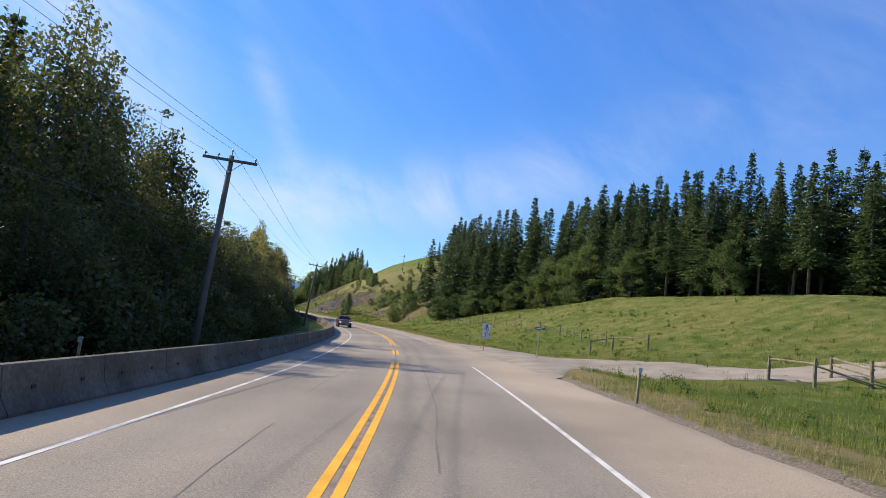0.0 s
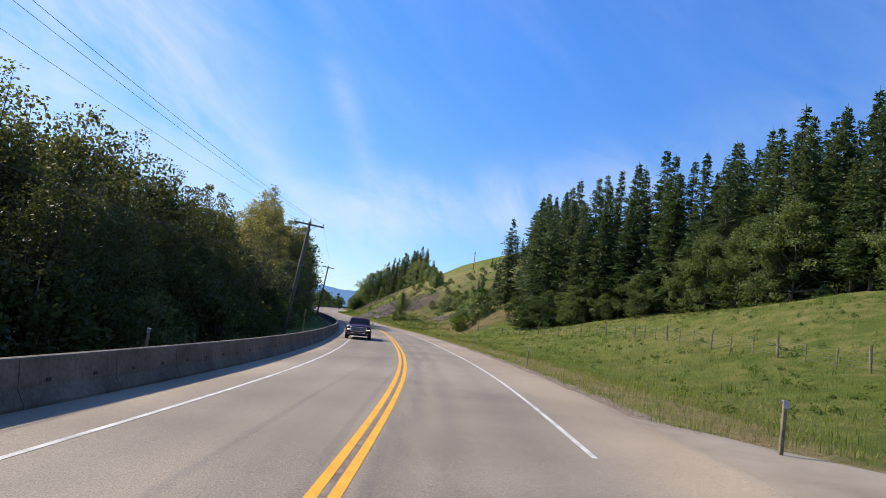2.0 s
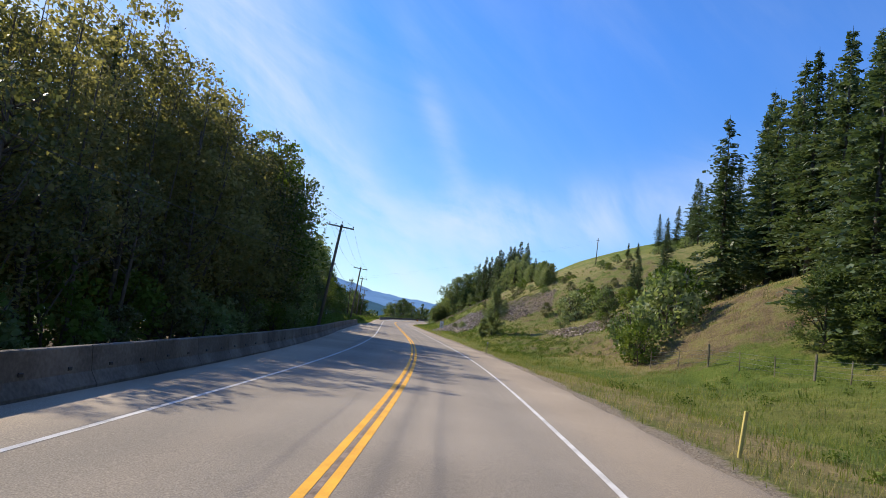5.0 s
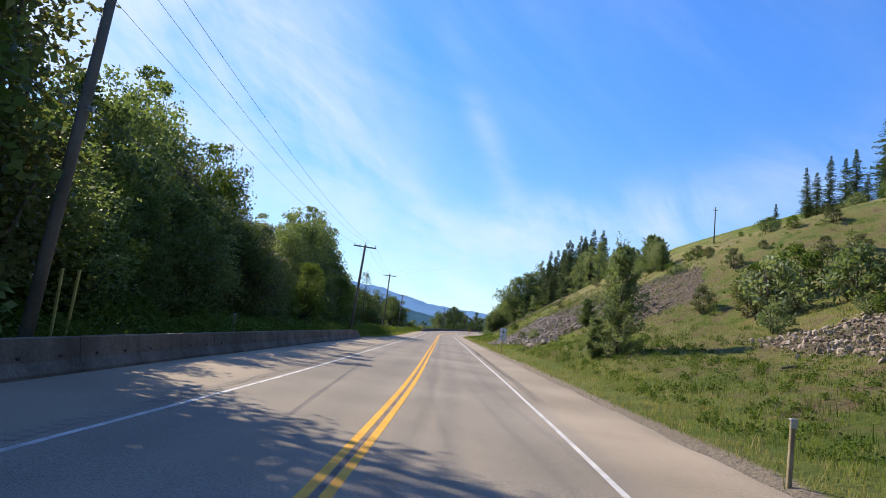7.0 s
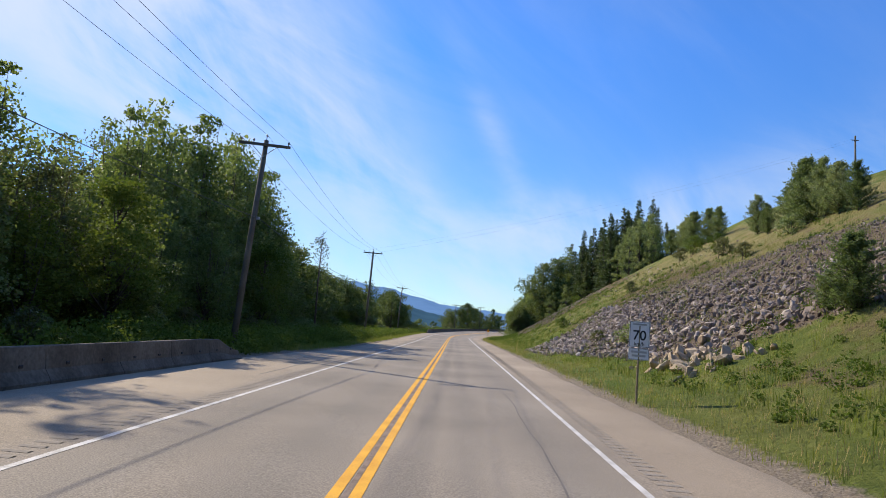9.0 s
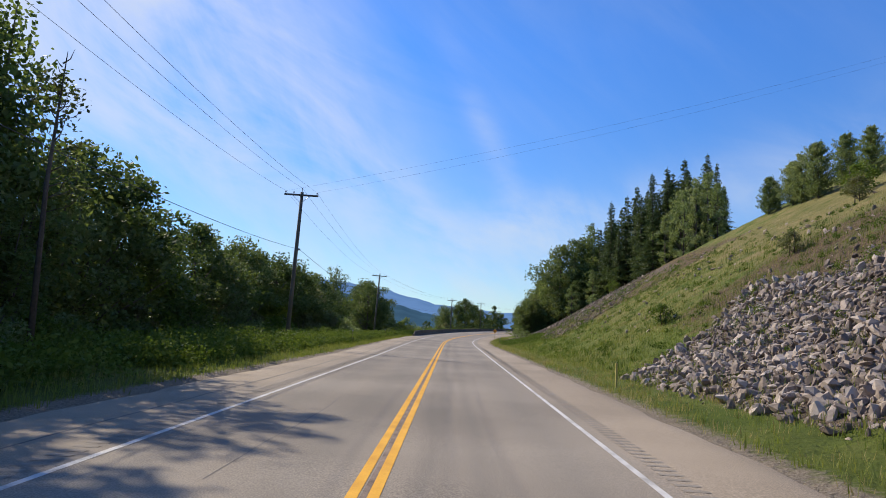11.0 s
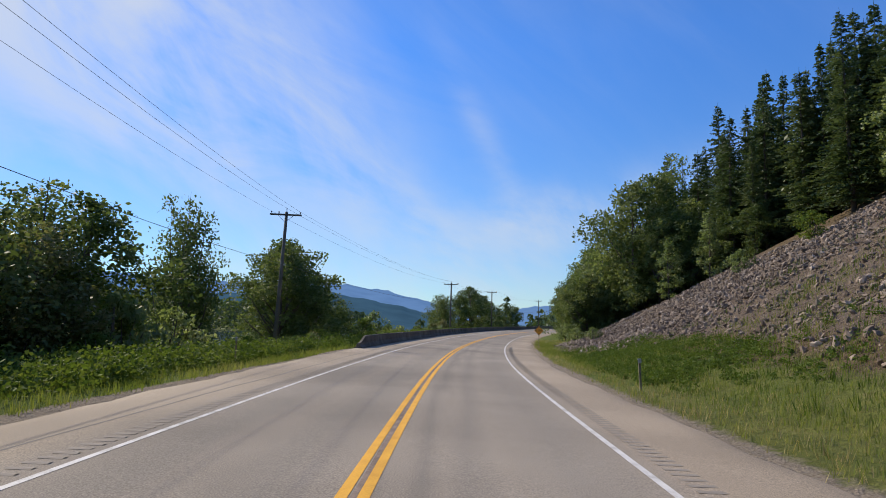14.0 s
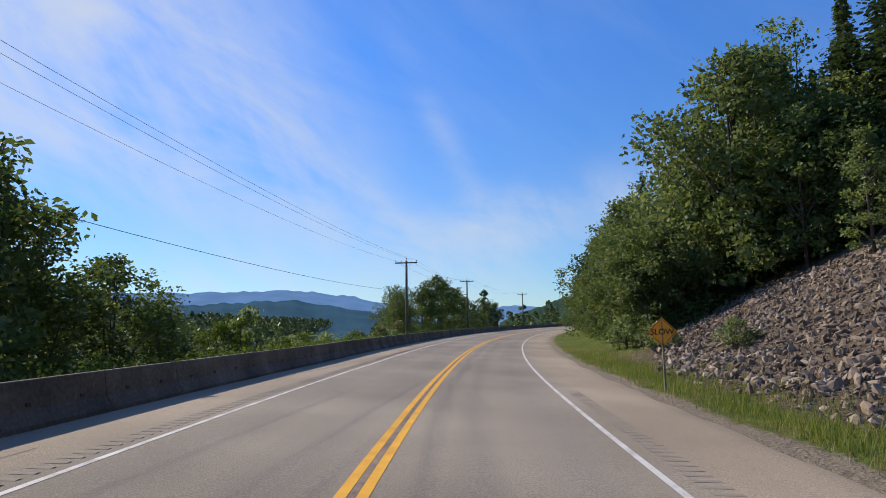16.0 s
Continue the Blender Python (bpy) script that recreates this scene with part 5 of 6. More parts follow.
def speed_sign(y, u, lean, arrow, turn=0.0, base=None):
    ob = empty("speed_limit_sign", stand_pose(y, u, base, lean, turn), "white seventy speed limit sign with construction tab on a wooden post" if arrow else "white seventy speed limit sign with a faded tab on a post", "road sign", "speed limit signs")
    v, f = tube([(0, 0.03, -0.5), (0, 0.03, 1.75)], [0.035, 0.035], 6)
    mesh_object("post", v, f, FENCE_WOOD, ob)
    panel = part("panel", plate(0.60, 0.75, 1.50), SIGN_WHITE, ob, "white reflective sheeting panel")
    part("border", rim(0.60, 0.75, 1.50, 0.012, 0.015, -0.003), SIGN_BLACK, panel)
    text_mesh("70", 0.40, SIGN_BLACK, panel, (0, -0.003, 1.46))
    text_mesh("km/h", 0.15, SIGN_BLACK, panel, (0, -0.003, 1.22))
    if arrow:
        bm = bmesh.new()
        for tri in (((-0.15, 1.70), (0.15, 1.70), (0, 1.815)), ((-0.075, 1.655), (0.075, 1.655), (0.045, 1.70)), ((-0.075, 1.655), (0.045, 1.70), (-0.045, 1.70))):
            bm.faces.new([bm.verts.new((px, -0.003, pz)) for px, pz in tri])
        part("arrow", bm, SIGN_BLACK, panel)
    else:
        part("faded_line", box(0, -0.002, 1.79, 0.40, 0.003, 0.05), STEEL, panel)
    tab = part("tab", plate(0.60, 0.34, 0.93), SIGN_WHITE, ob, "white lettered tab")
    part("border", rim(0.60, 0.34, 0.93, 0.010, 0.012, -0.003), SIGN_BLACK, tab)
    if arrow:
        text_mesh("CONSTRUCTION", 0.085, SIGN_BLACK, tab, (0, -0.003, 0.99))
        text_mesh("SPEED ZONE", 0.09, SIGN_BLACK, tab, (0, -0.003, 0.87))
    else:
        part("faded_line", box(0, -0.002, 0.99, 0.46, 0.003, 0.06), STEEL, tab)
        part("faded_line", box(0, -0.002, 0.88, 0.40, 0.003, 0.06), STEEL, tab)
    return ob


speed_sign(-151.0, 6.7, 3, True, 0.0, 0.6)
speed_sign(19.3, 6.4, 1, False, 0.0, 0.55)


def slow_sign(y, u):
    ob = empty("warning_sign", stand_pose(y, u, -0.24, 0, radians(-4)), "orange diamond slow sign on a thin wooden post", "road sign")
    v, f = tube([(0, 0.03, -0.5), (0, 0.03, 2.05)], [0.035, 0.035], 6)
    mesh_object("post", v, f, FENCE_WOOD, ob)
    bm = plate(0.60, 0.60, 0)
    bmesh.ops.transform(bm, matrix=Matrix.Translation((0, 0, 1.72)) @ Matrix.Rotation(radians(45), 4, "Y"), verts=bm.verts)
    panel = part("panel", bm, SIGN_ORANGE, ob, "orange diamond panel")
    bm = rim(0.60, 0.60, 0, 0.014, 0.02, -0.003)
    bmesh.ops.transform(bm, matrix=Matrix.Translation((0, 0, 1.72)) @ Matrix.Rotation(radians(45), 4, "Y"), verts=bm.verts)
    part("border", bm, SIGN_BLACK, panel)
    text_mesh("SLOW", 0.235, SIGN_BLACK, panel, (0, -0.004, 1.72))


slow_sign(159.7, 6.7)


def street_sign(y, u):
    ob = empty("street_sign", stand_pose(y, u, 0.57), "dark blue street name blade on a pale post", "street sign")
    v, f = tube([(0, 0, -0.5), (0, 0, 1.85)], [0.026, 0.026], 6)
    mesh_object("post", v, f, STEEL, ob)
    blade = part("blade", box(0.02, -0.03, 1.9, 0.62, 0.012, 0.15, 0.004), SIGN_BLUE, ob, "dark blue name blade")
    part("name_bar", box(0.02, -0.038, 1.9, 0.42, 0.003, 0.05), SIGN_WHITE, blade)


street_sign(-158, 9.0)


def delineator(y, u, h, mat, label, lean=0.0, head=True):
    ob = empty("marker_post", stand_pose(y, u, None, lean), label, "marker post", "roadside marker posts")
    part("post", box(0, 0, h / 2 - 0.2, 0.07, 0.07, h + 0.4, 0.008), mat, ob)
    if head:
        part("reflector", box(0, -0.045, h - 0.05, 0.11, 0.02, 0.14, 0.005), STEEL, ob, "dull grey reflector plate")
        part("cap", box(0, 0, h + 0.01, 0.10, 0.09, 0.03, 0.005), STEEL, ob)


for y, u, lean in ((-179, 7.2, 1), (-140.5, 7.3, 1), (-119.9, 6.4, 2), (-98, 6.9, 1), (-29.5, 6.6, 2), (120.3, 7.0, -2)):
    delineator(y, u, 1.0, FENCE_WOOD, "weathered wooden marker post with a reflector in the verge", lean)
for y, u, lean in ((-146.9, 7.2, 0), (-73, 7.1, 5), (61.9, 7.0, 0)):
    delineator(y, u, 0.9, YELLOW_WOOD, "thin yellowish wooden stake in the grass verge", lean, False)
for y, u in ((-180, -8.2), (-132, -8.0), (-74, -8.4), (-6, -10.2), (98.3, -8.4), (126.5, -8.6), (168, -8.4)):
    delineator(y, u, 1.15, FENCE_WOOD, "pale marker post standing behind the roadside", 0)
for y, u, lean in ((-88, -8.6, -4), (-86.5, -8.9, 3), (-22, -10, 1), (-21.3, -10, 3)):
    delineator(y, u, 2.3, YELLOW_WOOD, "tall thin yellow-green stake among the weeds", lean, False)


# ---- pasture fence and rails ----
def wire_fence():
    run = [(-137, 21.8), (-120, 22.3), (-107, 21.8), (-93, 22.4), (-78, 22.0), (-64, 21.0), (-54, 20.0), (-47, 17.8), (-41, 15.5)]
    ob = empty("wire_fence", Matrix(), "weathered wooden post and wire pasture fence", "fence")
    ys = np.arange(-137, -41, 2.3)
    rnd_f = random.Random(3)
    tops = []
    for i, y in enumerate(ys):
        u = float(np.interp(y, [r[0] for r in run], [r[1] for r in run]))
        x, yy, z = on_ground(y, u)
        thick = i % 3 == 0
        h, r = (1.35, 0.075) if thick else (1.1, 0.04)
        lean = Matrix.Rotation(rnd_f.uniform(-0.05, 0.05), 4, "Y")
        v, f = tube([(0, 0, -0.5), (0, 0, h)], [r, r * 0.9], 6)
        p = mesh_object("post", v, f, FENCE_WOOD, ob)
        p.matrix_basis = Matrix.Translation((x, yy, z)) @ lean
        tops.append(Vector((x, yy, z)))
    for h in (0.25, 0.5, 0.75, 1.0):
        v, f = tube([t + Vector((0, 0, h)) for t in tops], [0.009] * len(tops), 3)
        mesh_object("wire", v, f, STEEL, ob)


wire_fence()


def rail_fence(posts, rails, label):
    ob = empty("rail_fence", Matrix(), label, "fence", "wooden rail fences by the driveway")
    pts = []
    for y, u, h in posts:
        x, yy, z = on_ground(y, u)
        v, f = tube([(x, yy, z - 0.5), (x, yy, z + h)], [0.10, 0.085], 7)
        mesh_object("post", v, f, FENCE_WOOD, ob)
        pts.append(Vector((x, yy, z)))
    for a, b, ha, hb in rails:
        v, f = tube([pts[a] + Vector((0, -0.1, ha)), pts[b] + Vector((0, -0.1, hb))], [0.06, 0.055], 6)
        mesh_object("rail", v, f, FENCE_WOOD, ob)


rail_fence([(-142.6, 18.0, 1.25), (-142.3, 20.2, 1.35), (-145.5, 22.0, 1.4)], [(0, 1, 1.1, 1.15), (1, 2, 1.15, 1.15)], "low weathered wooden rail fence beside the driveway")
rail_fence([(-164.5, 20.2, 1.3), (-167.5, 20.6, 1.45), (-168.6, 22.6, 1.3), (-164.8, 23.5, 1.2), (-171, 24, 1.2)], [(0, 1, 1.15, 1.2), (3, 2, 1.1, 0.9), (3, 2, 0.75, 0.55), (3, 2, 0.4, 0.2), (1, 2, 1.1, 0.2), (2, 4, 1.1, 1.0)], "weathered wooden rail corral with sloping poles")


# ---- the pickup in the oncoming lane ----
PAINT = material("maroon_paint", [(0.042, 0.004, 0.008), (0.058, 0.006, 0.011)], 2.0, 30, 0.32, 0, 0, coat=0.04, spec=0.16)
TAIL = material("red_lens", [(0.16, 0.008, 0.008), (0.22, 0.012, 0.012)], 3.0, 30, 0.25, 0, 0, spec=0.4)
GLASS = material("dark_glass", [(0.006, 0.006, 0.007), (0.011, 0.010, 0.011)], 1.0, 3, 0.12, 0, 0, spec=0.18)
CHROME = material("chrome", [(0.55, 0.56, 0.58), (0.68, 0.69, 0.70)], 2.0, 20, 0.18, 0, 0, metal=1.0)
TYRE = material("tyre_rubber", [(0.018, 0.018, 0.018), (0.035, 0.034, 0.033)], 5.0, 40, 0.9, 0.2, 0.003)
BLACK = material("black_plastic", [(0.014, 0.014, 0.015), (0.025, 0.025, 0.026)], 3.0, 40, 0.6, 0.1, 0.002)
LAMP = material("headlamp_lens", [(0.55, 0.56, 0.57), (0.75, 0.76, 0.77)], 5.0, 40, 0.12, 0, 0, coat=1.0)
DAYLAMP = bpy.data.materials.new("running_lamp")
DAYLAMP.use_nodes = True
DAYLAMP.node_tree.nodes["Principled BSDF"].inputs["Emission Color"].default_value = (1, 0.98, 0.94, 1)
DAYLAMP.node_tree.nodes["Principled BSDF"].inputs["Emission Strength"].default_value = 3.0


def loft(rings):
    """A skin through rings of equal length, capped at both ends."""
    bm = bmesh.new()
    rows = [[bm.verts.new(p) for p in r] for r in rings]
    n = len(rows[0])
    for a, b in zip(rows[:-1], rows[1:]):
        for k in range(n):
            bm.faces.new((a[k], a[(k + 1) % n], b[(k + 1) % n], b[k]))
    bm.faces.new(rows[0][::-1])
    bm.faces.new(rows[-1])
    return bm


def pickup():
    """Nose along +y, wheels on z = 0."""
    ob = empty("pickup_truck", Matrix(), "dark maroon crew cab pickup truck with a chrome grille", "pickup truck")

    def ring(y, w, z0, z1, r=0.09):
        return [(-w + r, y, z0), (w - r, y, z0), (w, y, z0 + r), (w + 0.015, y, (z0 + z1) / 2), (w - 0.02, y, z1 - r), (w - r - 0.03, y, z1), (-w + r + 0.03, y, z1), (-w + 0.02, y, z1 - r), (-w - 0.015, y, (z0 + z1) / 2), (-w, y, z0 + r)]
    body = part("body", loft([ring(2.90, 0.80, 0.58, 1.10), ring(2.86, 0.92, 0.53, 1.17), ring(2.74, 0.98, 0.50, 1.22), ring(2.2, 1.0, 0.48, 1.27), ring(1.5, 1.01, 0.46, 1.29), ring(1.2, 1.01, 0.46, 1.27), ring(0.9, 1.01, 0.46, 1.24), ring(-1.0, 1.01, 0.46, 1.24), ring(-1.02, 1.0, 0.46, 1.24), ring(-2.8, 1.0, 0.50, 1.24), ring(-2.92, 0.96, 0.55, 1.20)]), PAINT, ob, smooth=False)
    part("hood_bulge", loft([[(-w, y, z - 0.06), (w, y, z - 0.06), (w - 0.08, y, z), (-w + 0.08, y, z)] for y, w, z in ((2.78, 0.60, 1.225), (2.3, 0.66, 1.305), (1.35, 0.70, 1.335))]), PAINT, body)
    # bed cavity and cab
    part("bed", box(0, -2.0, 1.225, 1.66, 1.68, 0.06, 0.01), BLACK, ob, "dark open load bed")
    half = lambda z: 0.95 - (z - 1.22) * 0.27
    nose = lambda z: 1.25 - (z - 1.22) * 1.5

    def cab_ring(z, w, y0, y1, c):
        return [(-w + c, y0, z), (w - c, y0, z), (w, y0 - c * 1.6, z), (w, y1 + c, z), (w - c, y1, z), (-w + c, y1, z), (-w, y1 + c, z), (-w, y0 - c * 1.6, z)]
    rows_ = [(z, half(z), nose(z), -1.09 + (z - 1.22) * 0.2, 0.07) for z in (1.2, 1.42, 1.62, 1.80)]
    rows_ += [(1.86, 0.755, 0.27, -0.95, 0.08), (1.90, 0.69, 0.13, -0.88, 0.09), (1.925, 0.55, -0.05, -0.74, 0.10)]
    cab = part("cab", loft([cab_ring(*r) for r in rows_]), PAINT, ob)

    def pane(name, pts):
        bm = bmesh.new()
        bm.faces.new([bm.verts.new(p) for p in pts])
        return part(name, bm, GLASS, cab, "dark tinted glass")
    pane("windscreen", [(-0.82, nose(1.285) + 0.012, 1.285), (0.82, nose(1.285) + 0.012, 1.285), (0.70, nose(1.79) + 0.012, 1.79), (-0.70, nose(1.79) + 0.012, 1.79)])
    pane("rear_window", [(-0.78, -1.09, 1.33), (-0.68, -0.992, 1.80), (0.68, -0.992, 1.80), (0.78, -1.09, 1.33)])
    for s in (-1, 1):
        pane("side_window", [(s * (half(1.29) + 0.008), 0.80, 1.29), (s * (half(1.29) + 0.008), 0.0, 1.29), (s * (half(1.78) + 0.008), 0.0, 1.78), (s * (half(1.78) + 0.008), 0.24, 1.78)])
        pane("side_window", [(s * (half(1.29) + 0.008), -0.08, 1.29), (s * (half(1.29) + 0.008), -0.90, 1.29), (s * (half(1.78) + 0.008), -0.84, 1.78), (s * (half(1.78) + 0.008), -0.08, 1.78)])
        mirror = part("mirror", box(s * 1.14, 0.82, 1.38, 0.20, 0.13, 0.24, 0.03), BLACK, ob)
        part("mirror_cap", box(s * 1.14, 0.895, 1.38, 0.18, 0.03, 0.20, 0.01), CHROME, mirror)
        part("side_step", box(s * 1.02, -0.05, 0.42, 0.10, 2.0, 0.07, 0.02), CHROME, ob)
        part("door_seam", box(s * 1.017, -0.04, 0.86, 0.008, 0.015, 0.66), BLACK, ob)
        part("door_seam", box(s * 1.017, -1.0, 0.86, 0.008, 0.015, 0.66), BLACK, ob)
        part("door_handle", box(s * 1.025, 0.12, 1.08, 0.03, 0.2, 0.035, 0.01), CHROME, ob)
        part("door_handle", box(s * 1.025, -0.84, 1.08, 0.03, 0.2, 0.035, 0.01), CHROME, ob)
        lamp = part("headlight", box(s * 0.80, 2.84, 0.98, 0.26, 0.10, 0.17, 0.02), GLASS, ob, "dark-lensed headlight")
        part("running_light", box(s * 0.79, 2.90, 0.905, 0.26, 0.02, 0.035, 0.005), DAYLAMP, lamp, "lit white running light")
        part("fog_light", box(s * 0.74, 2.93, 0.56, 0.13, 0.04, 0.10, 0.02), LAMP, ob)
        part("tail_light", box(s * 0.93, -2.90, 1.0, 0.13, 0.06, 0.36, 0.02), TAIL, ob, "red tail lens")
    grille = part("grille", box(0, 2.875, 0.93, 1.22, 0.06, 0.40, 0.02), BLACK, ob)
    for z in (0.75, 1.11):
        part("grille_bar", box(0, 2.90, z, 1.30, 0.06, 0.05, 0.012), CHROME, grille)
    for sx in (-0.63, 0.63):
        part("grille_bar", box(sx, 2.90, 0.93, 0.06, 0.06, 0.40, 0.012), CHROME, grille)
    for k in range(6):
        part("grille_slat", box(0, 2.905, 0.80 + 0.053 * k, 1.2, 0.02, 0.018), STEEL, grille)
    bumper = part("bumper", box(0, 2.90, 0.62, 1.86, 0.12, 0.15, 0.03), PAINT, ob)
    part("bumper_trim", box(0, 2.965, 0.60, 1.15, 0.02, 0.035, 0.008), CHROME, bumper, "chrome bumper trim")
    for s in (-1, 1):
        part("tow_hook", box(s * 0.48, 2.97, 0.61, 0.17, 0.03, 0.10, 0.02), CHROME, bumper)
    part("lower_valance", box(0, 2.86, 0.44, 1.75, 0.12, 0.16, 0.03), BLACK, ob)
    part("rear_bumper", box(0, -2.96, 0.60, 1.84, 0.12, 0.18, 0.03), CHROME, ob)
    for sx in (-1, 1):
        for y in (1.83, -1.75):
            bm = bmesh.new()
            bmesh.ops.create_cone(bm, cap_ends=True, segments=28, radius1=0.47, radius2=0.47, depth=0.12, matrix=Matrix.Translation((sx * 0.955, y, 0.47)) @ Matrix.Rotation(math.pi / 2, 4, "Y"))
            part("wheel_arch", bm, BLACK, ob)
            ring_pts = [(-0.13, 0.28), (-0.14, 0.36), (-0.10, 0.41), (0.10, 0.41), (0.14, 0.36), (0.13, 0.28)]
            verts, faces = [], []
            seg = 28
            for k in range(seg):
                a = 2 * math.pi * k / seg
                verts += [(sx * 0.93 + px, y + r * math.cos(a), 0.41 + r * math.sin(a)) for px, r in ring_pts]
            m = len(ring_pts)
            for k in range(seg):
                for j in range(m):
                    faces.append((k * m + j, k * m + (j + 1) % m, ((k + 1) % seg) * m + (j + 1) % m, ((k + 1) % seg) * m + j))
            wheel = mesh_object("wheel", verts, faces, TYRE, ob, "black tyre on a bright rim", smooth=True)
            bm = bmesh.new()
            for k in range(6):
                add_box(bm, 0, 0, 0.14, 0.04, 0.075, 0.28, 0, Matrix.Translation((sx * 1.04, y, 0.41)) @ Matrix.Rotation(math.pi / 3 * k, 4, "X"))
            bmesh.ops.create_cone(bm, cap_ends=True, segments=20, radius1=0.28, radius2=0.28, depth=0.02, matrix=Matrix.Translation((sx * 1.0, y, 0.41)) @ Matrix.Rotation(math.pi / 2, 4, "Y"))
            part("rim", bm, STEEL, wheel, "bright alloy rim")
    part("antenna", box(-0.75, 1.05, 1.5, 0.012, 0.012, 0.5), BLACK, ob)
    return ob


truck = pickup()
ty_ = -97.6
tpx, tpy = place(ty_, -3.05)
ttx, tty = tangent(ty_)
truck.matrix_basis = Matrix.Translation((float(tpx), float(tpy), float(road_height(ty_, -3.05)))) @ Matrix.Rotation(math.pi - math.atan2(float(ttx), float(tty)), 4, "Z") @ Matrix.Rotation(radians(-float(road_bank(ty_))), 4, "Y") @ Matrix.Diagonal((1, 1, 0.92, 1))


# ---- broken rock on the slopes ----
def rock_shape(seed):
    rng = np.random.default_rng(seed)
    bm = bmesh.new()
    bmesh.ops.create_icosphere(bm, subdivisions=1, radius=0.5)
    planes = rng.normal(size=(5, 3))
    planes /= np.linalg.norm(planes, axis=1)[:, None]
    cut = rng.uniform(0.16, 0.34, 5)
    sc = rng.uniform(0.75, 1.3, 3)
    for v in bm.verts:
        p = np.array(v.co)
        for q, c in zip(planes, cut):
            d = p @ q
            if d > c:
                p = p - q * (d - c)
        v.co = Vector(p * sc * np.array([1.3, 0.95, 0.6]))
    return bm


SHAPES = []
for k in range(7):
    bm = rock_shape(100 + k)
    me = bpy.data.meshes.new("rock")
    bm.to_mesh(me)
    bm.free()
    SHAPES.append(me)


def rock_field(name, label, mat, inside, s_range, u_range, count, size, near, seed, fine=99.0):
    """Loose stones over a stretch of slope: the nearest ones as pieces, the rest joined."""
    rng = np.random.default_rng(seed)
    ob = empty(name, Matrix(), label, "rock slope", kind="structure")
    base = [(np.array([tuple(v.co) for v in me.vertices]), [tuple(p.vertices) for p in me.polygons]) for me in SHAPES]
    mine = []
    for me in SHAPES:
        c = me.copy()
        c.materials.append(mat)
        mine.append(c)
    spots = []
    while len(spots) < count:
        s, u = rng.uniform(*s_range), rng.uniform(*u_range)
        if rng.random() < inside(s, u):
            spots.append((s, u, (size[0] + (size[1] - size[0]) * rng.random() ** 3.6) * (0.5 if u > fine + rng.normal(0, 1) else 1.0)))
    ss, us = np.array([p[0] for p in spots]), np.array([p[1] for p in spots])
    xs, ys = place(ss, us)
    zs = ground_at(xs, ys)
    order = np.argsort(-np.array([p[2] for p in spots]) - 0.04 * (us < near))
    verts, faces, off = [], [], 0
    for rank, i in enumerate(order):
        d = spots[i][2]
        m = Euler(rng.uniform(0, 6.28, 3)).to_matrix().to_4x4() if rng.random() < 0.6 else Euler((rng.normal(0, 0.3), 0.5 + rng.normal(0, 0.2), rng.uniform(0, 6.28))).to_matrix().to_4x4()
        k = int(rng.integers(len(SHAPES)))
        at = Matrix.Translation((xs[i], ys[i], zs[i] + d * 0.16)) @ m @ Matrix.Scale(d, 4)
        if rank < 280:
            r = new("rock", mine[k])
            r.parent = ob
            r.matrix_basis = at
        else:
            v, f = base[k]
            a = np.array(at)
            verts.append(v @ a[:3, :3].T + a[:3, 3])
            faces += [tuple(j + off for j in q) for q in f]
            off += len(v)
    if verts:
        tagged(mesh_object("rubble", np.concatenate(verts).tolist(), faces, mat, ob), kind="stuff")
    return ob


z1 = lambda s0, s1, u0, u1, soft: (lambda s, u: float(zone(np.float64(s), np.float64(u), s0, s1, u0, u1, soft)))
rock_field("rock_slope", "grey heap of broken rock on the grassy hillside", PALE_ROCK, lambda s, u: float(heap(np.float64(s), np.float64(u))), (14, 85), (8.5, 28), 20000, (0.10, 0.50), 14, 51, 19.0)
rock_field("rock_slope", "dark heap of broken rock at the foot of the hill", ROCK, z1(-15, -3, 18.3, 27, 2), (-17, -1), (17.5, 28), 2000, (0.12, 0.45), 22, 52)
rock_field("rock_slope", "pale tumbled boulders beside the grass verge", PALE_ROCK, lambda s, u: float(boulders(np.float64(s), np.float64(u))), (50, 77), (8, 19), 6500, (0.10, 0.52), 12, 53)
def scree(s, u):
    toe = np.interp(s, [108, 116, 128, 137, 143, 150, 166, 175, 188], [12.5, 11.5, 12.8, 13, 9.8, 8.2, 8.1, 9.8, 13])
    top = np.interp(s, [108, 130, 150, 165, 178, 190], [20, 30, 33, 31, 26, 18])
    patchy = 1.0 if s > 138 else 0.30 + 0.6 * (float(wavy(s, u, 3.0)) > 0.1)
    return min(1, max(0, (u - toe) / 1.2)) * min(1, max(0, (top - u) / 3)) * patchy


rock_field("rock_slope", "steep reddish-grey scree of broken rock above the road", ROCK, scree, (108, 188), (8, 34), 30000, (0.09, 0.42), 12, 54)
rock_field("rock_slope", "tan outcrop of bedrock at the foot of the rocks", TAN_ROCK, z1(24, 31, 9.4, 12.3, 1), (23, 32), (9, 13), 110, (0.3, 0.9), 10, 55)
rock_field("rock_slope", "scattered stones on the bare brown slope", ROCK, z1(66, 118, 13, 32, 6), (64, 122), (12, 34), 420, (0.10, 0.5), 15, 56)
rock_field("rock_slope", "dark broken ledge high on the hillside", ROCK, z1(-24, -14, 30, 34, 2), (-27, -10), (28, 36), 260, (0.3, 1.0), 31, 57)


